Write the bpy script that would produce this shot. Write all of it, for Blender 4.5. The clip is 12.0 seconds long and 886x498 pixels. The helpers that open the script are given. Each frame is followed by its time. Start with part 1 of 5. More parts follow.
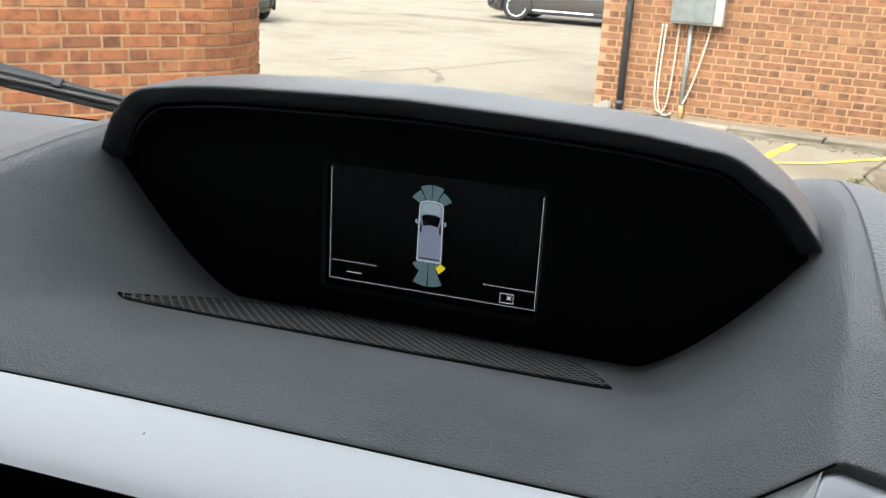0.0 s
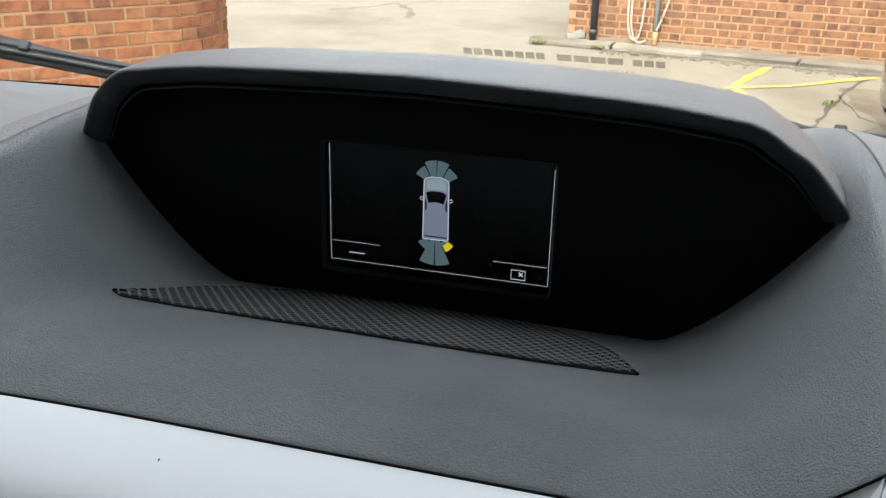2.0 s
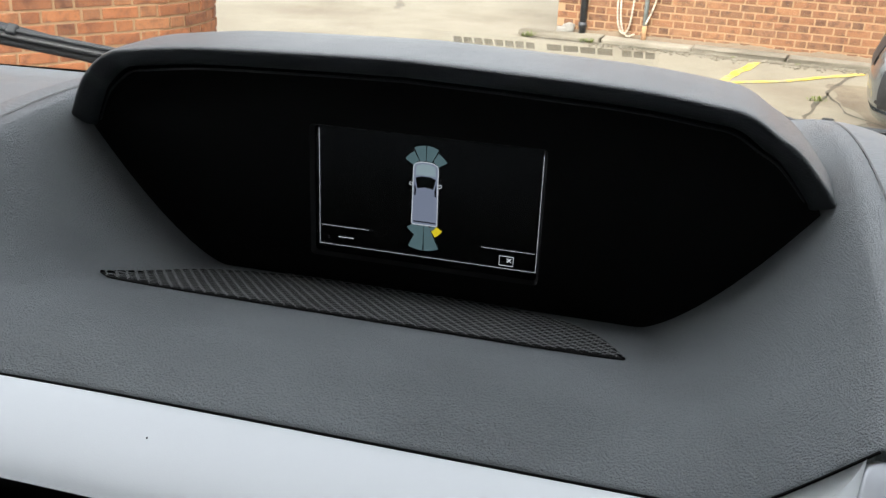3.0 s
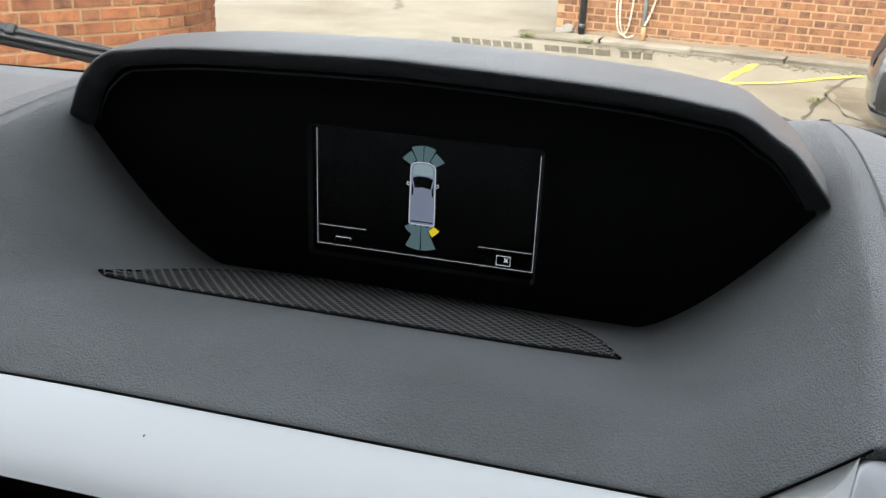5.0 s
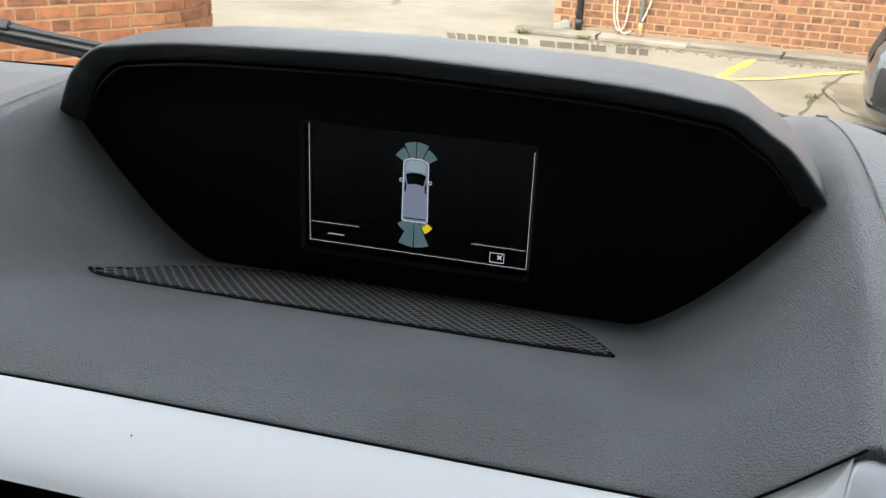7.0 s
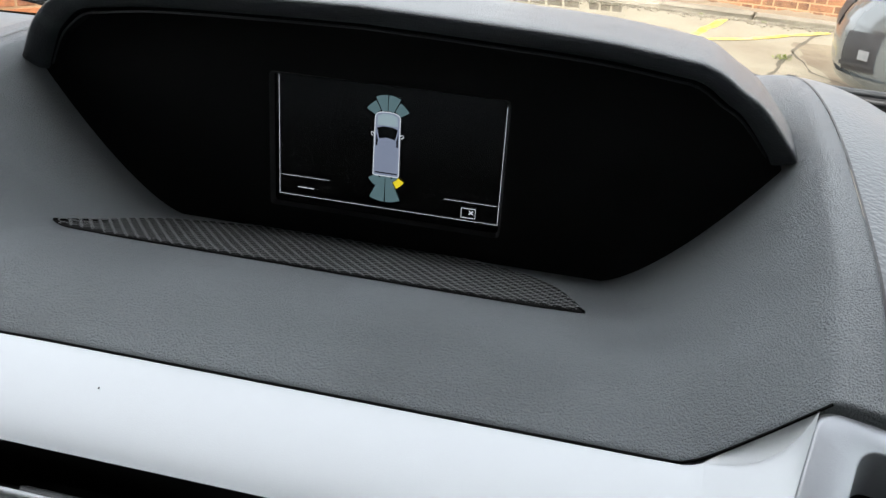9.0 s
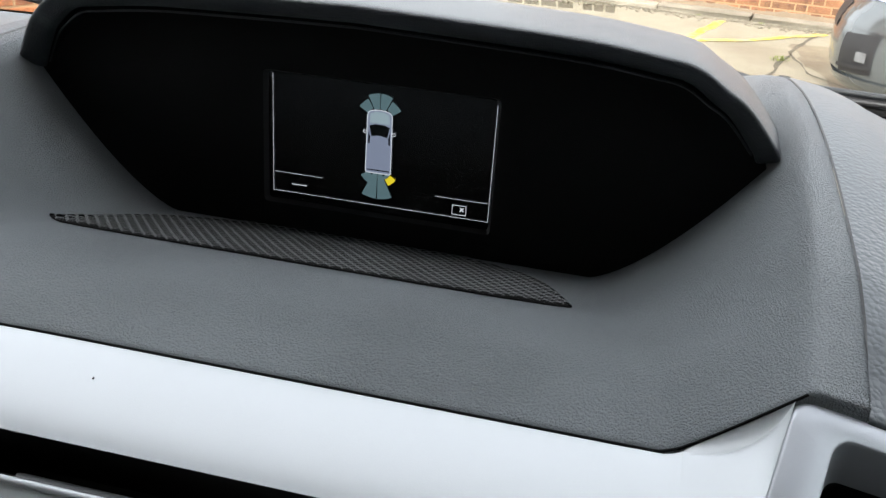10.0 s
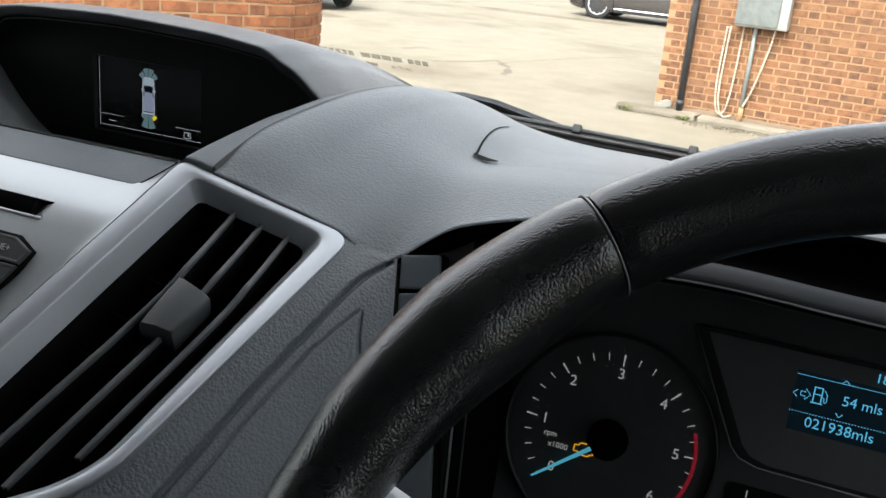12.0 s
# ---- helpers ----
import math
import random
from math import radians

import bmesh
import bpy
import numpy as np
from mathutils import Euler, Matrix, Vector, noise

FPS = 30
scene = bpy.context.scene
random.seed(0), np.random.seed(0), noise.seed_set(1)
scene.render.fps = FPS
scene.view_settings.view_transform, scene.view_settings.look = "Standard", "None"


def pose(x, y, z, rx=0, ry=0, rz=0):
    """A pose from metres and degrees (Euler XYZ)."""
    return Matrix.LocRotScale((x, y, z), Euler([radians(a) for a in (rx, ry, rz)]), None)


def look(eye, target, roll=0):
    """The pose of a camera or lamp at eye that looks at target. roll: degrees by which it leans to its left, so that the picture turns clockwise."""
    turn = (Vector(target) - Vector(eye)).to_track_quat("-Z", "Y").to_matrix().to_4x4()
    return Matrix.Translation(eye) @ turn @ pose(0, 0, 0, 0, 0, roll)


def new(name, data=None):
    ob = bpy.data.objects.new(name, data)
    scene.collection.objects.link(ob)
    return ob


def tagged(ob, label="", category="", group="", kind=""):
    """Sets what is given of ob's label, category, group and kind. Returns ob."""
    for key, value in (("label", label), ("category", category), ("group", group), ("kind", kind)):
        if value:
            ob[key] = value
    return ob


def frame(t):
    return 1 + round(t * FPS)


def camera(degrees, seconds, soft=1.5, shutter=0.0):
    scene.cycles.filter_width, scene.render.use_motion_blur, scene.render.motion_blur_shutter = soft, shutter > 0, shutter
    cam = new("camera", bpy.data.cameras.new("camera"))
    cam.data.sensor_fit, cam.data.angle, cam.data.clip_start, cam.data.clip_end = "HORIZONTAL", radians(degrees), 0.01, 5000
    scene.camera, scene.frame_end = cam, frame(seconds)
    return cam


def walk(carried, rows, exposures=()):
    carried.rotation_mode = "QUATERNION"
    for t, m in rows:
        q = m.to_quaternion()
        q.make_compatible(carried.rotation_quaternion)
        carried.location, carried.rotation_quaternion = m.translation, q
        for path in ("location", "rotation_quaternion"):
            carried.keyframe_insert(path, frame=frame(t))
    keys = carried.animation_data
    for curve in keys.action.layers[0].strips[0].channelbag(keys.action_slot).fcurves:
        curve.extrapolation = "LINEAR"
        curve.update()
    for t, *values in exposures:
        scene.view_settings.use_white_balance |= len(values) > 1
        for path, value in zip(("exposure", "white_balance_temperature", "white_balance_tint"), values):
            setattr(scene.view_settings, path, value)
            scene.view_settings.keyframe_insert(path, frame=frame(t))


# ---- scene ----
cam = camera(49.4, 12.0)
PATH = [
    (0, (0.119, -0.367, 1.563), (-0.442, 1.455, 0.958), 3.4),
    (0.5, (0.101, -0.348, 1.574), (-0.407, 1.485, 0.957), 3.0),
    (1, (0.101, -0.347, 1.576), (-0.397, 1.46, 0.88), 1.7),
    (1.5, (0.1, -0.349, 1.574), (-0.399, 1.449, 0.855), 1.5),
    (2, (0.101, -0.35, 1.573), (-0.4, 1.445, 0.845), 1.5),
    (2.5, (0.101, -0.35, 1.571), (-0.396, 1.441, 0.834), 2.0),
    (3, (0.101, -0.352, 1.571), (-0.372, 1.444, 0.828), 2.4),
    (5, (0.102, -0.353, 1.571), (-0.369, 1.444, 0.83), 2.5),
    (5.5, (0.102, -0.352, 1.571), (-0.367, 1.445, 0.83), 2.5),
    (6, (0.102, -0.35, 1.571), (-0.362, 1.448, 0.829), 2.6),
    (6.5, (0.103, -0.35, 1.571), (-0.361, 1.446, 0.826), 2.5),
    (8.3, (0.102, -0.347, 1.568), (-0.351, 1.43, 0.77), 2.9),
    (8.5, (0.1, -0.346, 1.568), (-0.33, 1.425, 0.745), 3.4),
    (9, (0.102, -0.349, 1.569), (-0.288, 1.43, 0.742), 3.9),
    (9.5, (0.102, -0.348, 1.569), (-0.285, 1.43, 0.74), 4.0),
    (10, (0.106, -0.354, 1.57), (-0.28, 1.427, 0.744), 4.1),
    (10.5, (0.181, -0.426, 1.587), (-0.244, 1.38, 0.841), 5.5),
    (10.7, (0.2344, -0.452, 1.5846), (-0.204, 1.371, 0.892), 6.18),
    (10.9, (0.2898, -0.473, 1.5862), (-0.173, 1.347, 0.9), 6.36),
    (11, (0.314, -0.48, 1.587), (-0.174, 1.332, 0.897), 6.4),
    (11.1, (0.3376, -0.4878, 1.589), (-0.1884, 1.3134, 0.8968), 6.46),
    (11.2, (0.3582, -0.4996, 1.589), (-0.2088, 1.2888, 0.8976), 5.82),
    (11.3, (0.3808, -0.5124, 1.589), (-0.2192, 1.2672, 0.9014), 5.58),
    (11.5, (0.414, -0.529, 1.59), (-0.224, 1.248, 0.931), 5.6),
    (11.6, (0.4262, -0.534, 1.5898), (-0.231, 1.2408, 0.9452), 5.38),
    (11.8, (0.4476, -0.55, 1.5874), (-0.248, 1.2134, 0.9496), 5.34),
    (12, (0.47, -0.563, 1.582), (-0.239, 1.198, 0.955), 5.4),
]
walk(cam, [(t, look(e, g, r)) for t, e, g, r in PATH], [(0.0, 2.42), (6.5, 2.44), (8.4, 2.70), (10.2, 2.70), (10.8, 2.50), (12.0, 2.48)])

# ---- world and light ----
GZ = -0.10          # level of the yard
world = bpy.data.worlds.new("overcast_sky")
scene.world = world
world.use_nodes = True
wn = world.node_tree
sky = wn.nodes.new("ShaderNodeTexSky")
sky.sky_type = "NISHITA"
sky.sun_disc = False
sky.sun_elevation = radians(52)
sky.sun_rotation = radians(200)
sky.air_density, sky.dust_density, sky.ozone_density = 1.0, 4.0, 1.0
cloud = wn.nodes.new("ShaderNodeHueSaturation")       # thin cloud greys the sky
cloud.inputs["Saturation"].default_value = 0.20
wn.links.new(sky.outputs[0], cloud.inputs["Color"])
wn.links.new(cloud.outputs[0], wn.nodes["Background"].inputs[0])
wn.nodes["Background"].inputs[1].default_value = 0.15
sun = new("sun", bpy.data.lights.new("sun", "SUN"))
sun.data.energy, sun.data.angle, sun.data.color = 0.5, radians(25), (1.0, 0.93, 0.84)
sun.matrix_world = look((2.5, -6, 11), (0, 1, 0))


# ---- small helpers ----
def tree(name):
    m = bpy.data.materials.new(name)
    m.use_nodes = True
    return m, m.node_tree.nodes, m.node_tree.links, m.node_tree.nodes["Principled BSDF"]


def node(nodes, kind, **values):
    n = nodes.new(kind)
    for key, v in values.items():
        n.inputs[key.replace("_", " ")].default_value = v
    return n


def ramp(nodes, links, source, stops):
    r = nodes.new("ShaderNodeValToRGB")
    while len(r.color_ramp.elements) < len(stops):
        r.color_ramp.elements.new(0.5)
    for e, (p, c) in zip(r.color_ramp.elements, stops):
        e.position, e.color = p, (*c, 1) if len(c) == 3 else c
    links.new(source, r.inputs[0])
    return r.outputs[0]


def plastic(name, color, rough, grain=0.0, bump=0.0, metal=0.0, vary=0.12, leather=False, spec=0.5, dust=0.0, deep=0.0006, ior=1.5):
    """Moulded or painted surface with a fine grain, uneven gloss and slight blotches."""
    m, n, l, b = tree(name)
    pos = n.new("ShaderNodeTexCoord").outputs["Object"]
    big = node(n, "ShaderNodeTexNoise", Scale=14.0, Detail=4.0, Roughness=0.6)
    l.new(pos, big.inputs["Vector"])
    low = tuple(c * (1 - vary) for c in color)
    high = tuple(min(1, c * (1 + vary)) for c in color)
    col = ramp(n, l, big.outputs["Fac"], [(0.35, low), (0.68, high)])
    if dust:
        speck = node(n, "ShaderNodeTexNoise", Scale=900.0, Detail=2.0)
        l.new(pos, speck.inputs["Vector"])
        mask = ramp(n, l, speck.outputs["Fac"], [(0.62, (0, 0, 0)), (0.72, (dust, dust, dust))])
        mix = n.new("ShaderNodeMix")
        mix.data_type = "RGBA"
        mix.inputs["B"].default_value = (0.35, 0.34, 0.32, 1)
        l.new(mask, mix.inputs["Factor"])
        l.new(col, mix.inputs["A"])
        col = mix.outputs["Result"]
    l.new(col, b.inputs["Base Color"])
    r = ramp(n, l, big.outputs["Fac"], [(0.3, (rough * 0.88,) * 3), (0.7, (min(1, rough * 1.12),) * 3)])
    l.new(r, b.inputs["Roughness"])
    b.inputs["Metallic"].default_value = metal
    b.inputs["Specular IOR Level"].default_value = spec
    b.inputs["IOR"].default_value = ior
    if grain:
        if leather:
            v = n.new("ShaderNodeTexVoronoi")
            v.feature = "F1"
            v.inputs["Scale"].default_value = grain
            warp = node(n, "ShaderNodeTexNoise", Scale=grain * 0.35, Detail=2.0)
            l.new(pos, warp.inputs["Vector"])
            add = n.new("ShaderNodeVectorMath")
            add.operation = "MULTIPLY_ADD"
            add.inputs[1].default_value = (1.1 / grain,) * 3
            l.new(warp.outputs["Color"], add.inputs[0])
            l.new(pos, add.inputs[2])
            l.new(add.outputs[0], v.inputs["Vector"])
            h = v.outputs["Distance"]
        else:
            v = node(n, "ShaderNodeTexNoise", Scale=grain, Detail=3.0, Roughness=0.65)
            l.new(pos, v.inputs["Vector"])
            h = v.outputs["Fac"]
        bp = n.new("ShaderNodeBump")
        bp.invert = leather          # pebbles stand proud of the creases
        bp.inputs["Strength"].default_value = bump
        bp.inputs["Distance"].default_value = deep
        l.new(h, bp.inputs["Height"])
        l.new(bp.outputs[0], b.inputs["Normal"])
    return m


def glowing(name, color, strength):
    m, n, l, b = tree(name)
    b.inputs["Base Color"].default_value = (*[c * 0.1 for c in color], 1)
    b.inputs["Emission Color"].default_value = (*color, 1)
    b.inputs["Emission Strength"].default_value = strength
    b.inputs["Roughness"].default_value = 0.4
    return m


def clear_glass(name, tint=(1, 1, 1), gloss=1.0):
    m, n, l, b = tree(name)
    n.remove(b)
    t = n.new("ShaderNodeBsdfTransparent")
    t.inputs[0].default_value = (*tint, 1)
    g = n.new("ShaderNodeBsdfGlossy")
    g.inputs["Roughness"].default_value = 0.0
    w = n.new("ShaderNodeLayerWeight")
    f = n.new("ShaderNodeMath")
    f.operation = "POWER"
    f.inputs[1].default_value = 5.0
    l.new(w.outputs["Facing"], f.inputs[0])
    mixer = n.new("ShaderNodeMixShader")
    l.new(f.outputs[0], mixer.inputs[0])
    l.new(t.outputs[0], mixer.inputs[1])
    l.new(g.outputs[0], mixer.inputs[2])
    l.new(mixer.outputs[0], n["Material Output"].inputs[0])
    return m


# ---- materials: cabin ----
PAD = plastic("grained_dash_plastic", (0.196, 0.214, 0.227), 0.46, 1400, 1.0, dust=0.28, spec=0.44, deep=0.0022)
HOOD = plastic("leather_grain_plastic", (0.030, 0.034, 0.038), 0.36, 1500, 0.36, leather=True, spec=0.75)
SOFT = plastic("leather_grain_pad", (0.090, 0.103, 0.112), 0.44, 560, 0.45, leather=True, spec=0.58, deep=0.0007)
MATT_BLACK = plastic("matt_black_panel", (0.0065, 0.0066, 0.0070), 0.62, 1800, 0.25, spec=0.12)
BLACK = plastic("black_plastic", (0.014, 0.014, 0.015), 0.5, 900, 0.25, spec=0.4)
# near-zero colour that carries the shade deep in vents, slot and grille
DEEP = plastic("deep_shade_black", (0.003, 0.003, 0.003), 0.7, spec=0.2)
MESH_GREY = plastic("grille_plastic", (0.19, 0.195, 0.198), 0.34, 900, 0.2, spec=0.7)
GAP = plastic("shadow_gap_rubber", (0.004, 0.004, 0.004), 0.8, spec=0.1)
SILVER = plastic("satin_silver_paint", (0.56, 0.583, 0.60), 0.42, 2600, 0.10, metal=0.2, vary=0.03)
FRAME = plastic("anodised_vent_frame", (0.46, 0.480, 0.51), 0.40, 2600, 0.10, metal=0.6, vary=0.03)
BEZEL = plastic("binnacle_grey", (0.013, 0.0150, 0.0170), 0.6, 1200, 0.25, spec=0.2)
BUTTON = plastic("button_plastic", (0.052, 0.055, 0.057), 0.42, 1400, 0.2)
SWITCH = plastic("switch_plastic", (0.115, 0.134, 0.146), 0.40, 1400, 0.2)
VANE = plastic("vane_plastic", (0.10, 0.103, 0.105), 0.42, 1400, 0.3)
RIM_LEATHER = plastic("wheel_leather", (0.0092, 0.0100, 0.0106), 0.25, 1100, 0.30, leather=True, spec=0.75, deep=0.0004)
TEXTILE = plastic("headlining_fabric", (0.19, 0.19, 0.185), 0.9, 500, 0.4)
DOOR_GLASS = clear_glass("unseen_door_tint", (0.80, 0.82, 0.81))
TRIM = plastic("cabin_trim", (0.07, 0.072, 0.075), 0.6, 700, 0.4)
BULKHEAD = plastic("painted_bulkhead", (0.10, 0.103, 0.105), 0.5, 300, 0.2)
RUBBER = plastic("wiper_rubber", (0.018, 0.020, 0.022), 0.55, 700, 0.4, spec=0.3)
MARK = plastic("printed_mark", (0.62, 0.64, 0.66), 0.6)
GLASS = clear_glass("windscreen_glass", (0.97, 0.985, 0.975))
SCREEN_OFF = plastic("display_glass", (0.002, 0.002, 0.0025), 0.22, spec=0.35)
WHITE_GLOW = glowing("display_white", (0.85, 0.92, 1.0), 0.115)
TEAL_GLOW = glowing("display_teal", (0.10, 0.17, 0.19), 0.130)
BODY_GLOW = glowing("display_body", (0.22, 0.26, 0.36), 0.130)
NOSE_GLOW = glowing("display_nose", (0.34, 0.45, 0.50), 0.120)
YELLOW_GLOW = glowing("display_yellow", (0.85, 0.68, 0.03), 0.130)
CYAN_GLOW = glowing("dial_cyan", (0.12, 0.55, 0.85), 0.130)
ORANGE_GLOW = glowing("dial_orange", (0.9, 0.42, 0.03), 0.130)
# dial print given a weak added glow to brighten it
DIAL_WHITE = glowing("brightened_dial_white", (0.9, 0.9, 0.9), 0.045)
DIAL_RED = glowing("brightened_dial_red", (0.60, 0.03, 0.06), 0.040)
# no sheen, barely any colour: shade of pad undersides and binnacle put in
DEAD_BLACK = plastic("dead_black", (0.004, 0.004, 0.004), 0.95, spec=0.0)
# pale colour in place of the window light caught by thin edges
EDGE_HIGHLIGHT = plastic("edge_highlight", (0.20, 0.208, 0.215), 0.20, spec=1.0)
NEEDLE = glowing("needle_blue", (0.10, 0.50, 0.68), 0.10)
BACKLIT = glowing("backlit_display_ground", (0.010, 0.045, 0.075), 0.018)
HOUSING = plastic("cluster_housing_grey", (0.10, 0.103, 0.107), 0.5, 900, 0.25)


# ---- mesh helpers ----
def link_bm(name, bm, material, parent=None, label="", smooth=True):
    me = bpy.data.meshes.new(name)
    bmesh.ops.recalc_face_normals(bm, faces=bm.faces)
    bm.to_mesh(me)
    bm.free()
    me.materials.append(material)
    for p in me.polygons:
        p.use_smooth = smooth
    ob = new(name, me)
    if parent is not None:
        ob.parent = parent
    if label:
        ob["label"] = label
    return ob


def part(name, bm, material, parent, label="", smooth=True):
    return link_bm(name, bm, material, parent, label, smooth)


def thing(name, label, category, group="", kind="", at=(0, 0, 0)):
    ob = new(name)
    ob.location = at
    ob.empty_display_size = 0.05
    return tagged(ob, label, category, group, kind)


def sharp_by_angle(ob, degrees=35):
    me = ob.data
    bm = bmesh.new()
    bm.from_mesh(me)
    for e in bm.edges:
        if len(e.link_faces) == 2 and e.calc_face_angle(0) > radians(degrees):
            e.smooth = False
    bm.to_mesh(me)
    bm.free()
    return ob


def grid_bm(rows, closed=False):
    """A sheet through rows of points."""
    bm = bmesh.new()
    vs = [[bm.verts.new(p) for p in r] for r in rows]
    for a, b in zip(vs, vs[1:]):
        n = len(a)
        for i in range(n if closed else n - 1):
            j = (i + 1) % n
            bm.faces.new((a[i], a[j], b[j], b[i]))
    return bm


def box_bm(size, centre=(0, 0, 0), bevel=0.0, m=None, segments=2):
    bm = bmesh.new()
    bmesh.ops.create_cube(bm, size=1)
    bmesh.ops.transform(bm, matrix=Matrix.Translation(centre) @ Matrix.Diagonal((*size, 1)), verts=bm.verts)
    if bevel:
        bmesh.ops.bevel(bm, geom=bm.edges[:], offset=bevel, segments=segments, affect="EDGES", profile=0.6)
    if m is not None:
        bmesh.ops.transform(bm, matrix=m, verts=bm.verts)
    return bm


def prism_bm(outline, depth, m=None, bevel=0.0):
    """A flat shape in x and y, drawn out along z from 0 to depth."""
    bm = bmesh.new()
    vs = [bm.verts.new((x, y, 0)) for x, y in outline]
    f = bm.faces.new(vs)
    top = bmesh.ops.extrude_face_region(bm, geom=[f])["geom"]
    tv = [g for g in top if isinstance(g, bmesh.types.BMVert)]
    bmesh.ops.translate(bm, vec=(0, 0, depth), verts=tv)
    if bevel:
        es = [e for e in bm.edges if all(v in tv for v in e.verts)]
        bmesh.ops.bevel(bm, geom=es, offset=bevel, segments=2, affect="EDGES")
    if m is not None:
        bmesh.ops.transform(bm, matrix=m, verts=bm.verts)
    return bm


def ring_bm(outer, inner, m=None):
    """A flat plate with a hole."""
    bm = bmesh.new()
    es = []
    for loop in (outer, inner):
        vs = [bm.verts.new((x, y, 0)) for x, y in loop]
        es += [bm.edges.new((vs[i], vs[(i + 1) % len(vs)])) for i in range(len(vs))]
    bmesh.ops.triangle_fill(bm, edges=es, use_beauty=True)
    if m is not None:
        bmesh.ops.transform(bm, matrix=m, verts=bm.verts)
    return bm


def tube_bm(points, radius, sides=10, caps=True):
    """A round bar along points; radius is a number or one for each point."""
    pts = [Vector(p) for p in points]
    rs = radius if isinstance(radius, (list, tuple)) else [radius] * len(pts)
    bm = bmesh.new()
    loops = []
    up = Vector((0, 0, 1))
    for i, p in enumerate(pts):
        d = (pts[min(i + 1, len(pts) - 1)] - pts[max(i - 1, 0)]).normalized()
        a = d.cross(up if abs(d.dot(up)) < 0.95 else Vector((1, 0, 0))).normalized()
        b = d.cross(a)
        loops.append([bm.verts.new(p + rs[i] * (math.cos(k) * a + math.sin(k) * b))
                      for k in (2 * math.pi * j / sides for j in range(sides))])
    for a, b in zip(loops, loops[1:]):
        for i in range(sides):
            bm.faces.new((a[i], a[(i + 1) % sides], b[(i + 1) % sides], b[i]))
    if caps:
        bm.faces.new(loops[0])
        bm.faces.new(loops[-1])
    return bm


def rounded(corners, radii, steps=5):
    """A polygon with rounded corners."""
    out = []
    n = len(corners)
    for i in range(n):
        p, a, b = Vector(corners[i]), Vector(corners[i - 1]), Vector(corners[(i + 1) % n])
        r = radii if isinstance(radii, (int, float)) else radii[i]
        if r <= 0:
            out.append(tuple(p))
            continue
        u, v = (a - p).normalized() * r, (b - p).normalized() * r
        for k in range(steps + 1):
            t = k / steps
            q = (p + u) * (1 - t) ** 2 + p * 2 * t * (1 - t) + (p + v) * t ** 2
            out.append(tuple(q))
    return out


def curve_at(xs, ys, x):
    """Smooth reading of a table, with no overshoot worth the name."""
    i = min(max(int(np.searchsorted(xs, x)) - 1, 0), len(xs) - 2)
    h = xs[i + 1] - xs[i]
    t = min(max((x - xs[i]) / h, 0), 1)

    def slope(k):
        if k <= 0 or k >= len(xs) - 1:
            j = min(max(k, 0), len(xs) - 2) if k <= 0 else len(xs) - 2
            return (ys[j + 1] - ys[j]) / (xs[j + 1] - xs[j])
        return (ys[k + 1] - ys[k - 1]) / (xs[k + 1] - xs[k - 1])
    a, b = slope(i) * h, slope(i + 1) * h
    return ((2 * t ** 3 - 3 * t ** 2 + 1) * ys[i] + (t ** 3 - 2 * t ** 2 + t) * a
            + (-2 * t ** 3 + 3 * t ** 2) * ys[i + 1] + (t ** 3 - t ** 2) * b)


def plane_frame(origin, right, up):
    """A pose whose x runs along right, y near up, z out of the plane."""
    x = Vector(right).normalized()
    z = x.cross(Vector(up)).normalized()
    y = z.cross(x)
    m = Matrix((x, y, z)).transposed().to_4x4()
    m.translation = Vector(origin)
    return m


def letters(text, size, material, m, parent, name="lettering", align="CENTER", thick=0.0001, label=""):
    """Words in the built-in font as a mesh, on the plane of m."""
    cu = bpy.data.curves.new("words", "FONT")
    cu.body, cu.size, cu.align_x, cu.align_y, cu.extrude, cu.resolution_u = text, size, align, "CENTER", thick, 3
    tmp = bpy.data.objects.new("words", cu)
    scene.collection.objects.link(tmp)
    me = bpy.data.meshes.new_from_object(tmp.evaluated_get(bpy.context.evaluated_depsgraph_get()))
    bpy.data.objects.remove(tmp)
    bpy.data.curves.remove(cu)
    me.name = name
    me.transform(m)
    me.materials.clear()
    me.materials.append(material)
    ob = new(name, me)
    ob.parent = parent
    if label:
        ob["label"] = label
    return ob


def strip_on(points, width, lift, height_at):
    """A flat ribbon laid on a surface given by its height."""
    rows = []
    pts = [Vector((*p, 0)) for p in points]
    for i, p in enumerate(pts):
        d = (pts[min(i + 1, len(pts) - 1)] - pts[max(i - 1, 0)]).normalized()
        s = Vector((-d.y, d.x, 0)) * width / 2
        rows.append([(q.x, q.y, height_at(q.x, q.y) + lift) for q in (p - s, p + s)])
    return grid_bm(rows)


# ---- dashboard surfaces ----
CY = np.array((-0.155, -0.150, -0.14, -0.12, -0.09, -0.06, -0.03, 0.0, 0.03, 0.08, 0.16, 0.22, 0.30, 0.42))
CZ = np.array((1.4345, 1.4356, 1.4371, 1.4374, 1.4305, 1.4207, 1.4125, 1.404, 1.402, 1.42, 1.44, 1.435, 1.414, 1.382))
SY = np.array((-0.155, -0.114, -0.07, 0.0, 0.07, 0.15, 0.22, 0.30, 0.42))
SZ = np.array((1.4535, 1.4620, 1.468, 1.473, 1.471, 1.460, 1.443, 1.416, 1.382))
FX = np.array((0.150, 0.165, 0.200, 0.237, 0.262, 0.297, 0.373, 0.45, 0.60, 0.85))
FY = np.array((-0.1494, -0.1456, -0.1366, -0.1258, -0.116, -0.111, -0.104, -0.103, -0.103, -0.103))
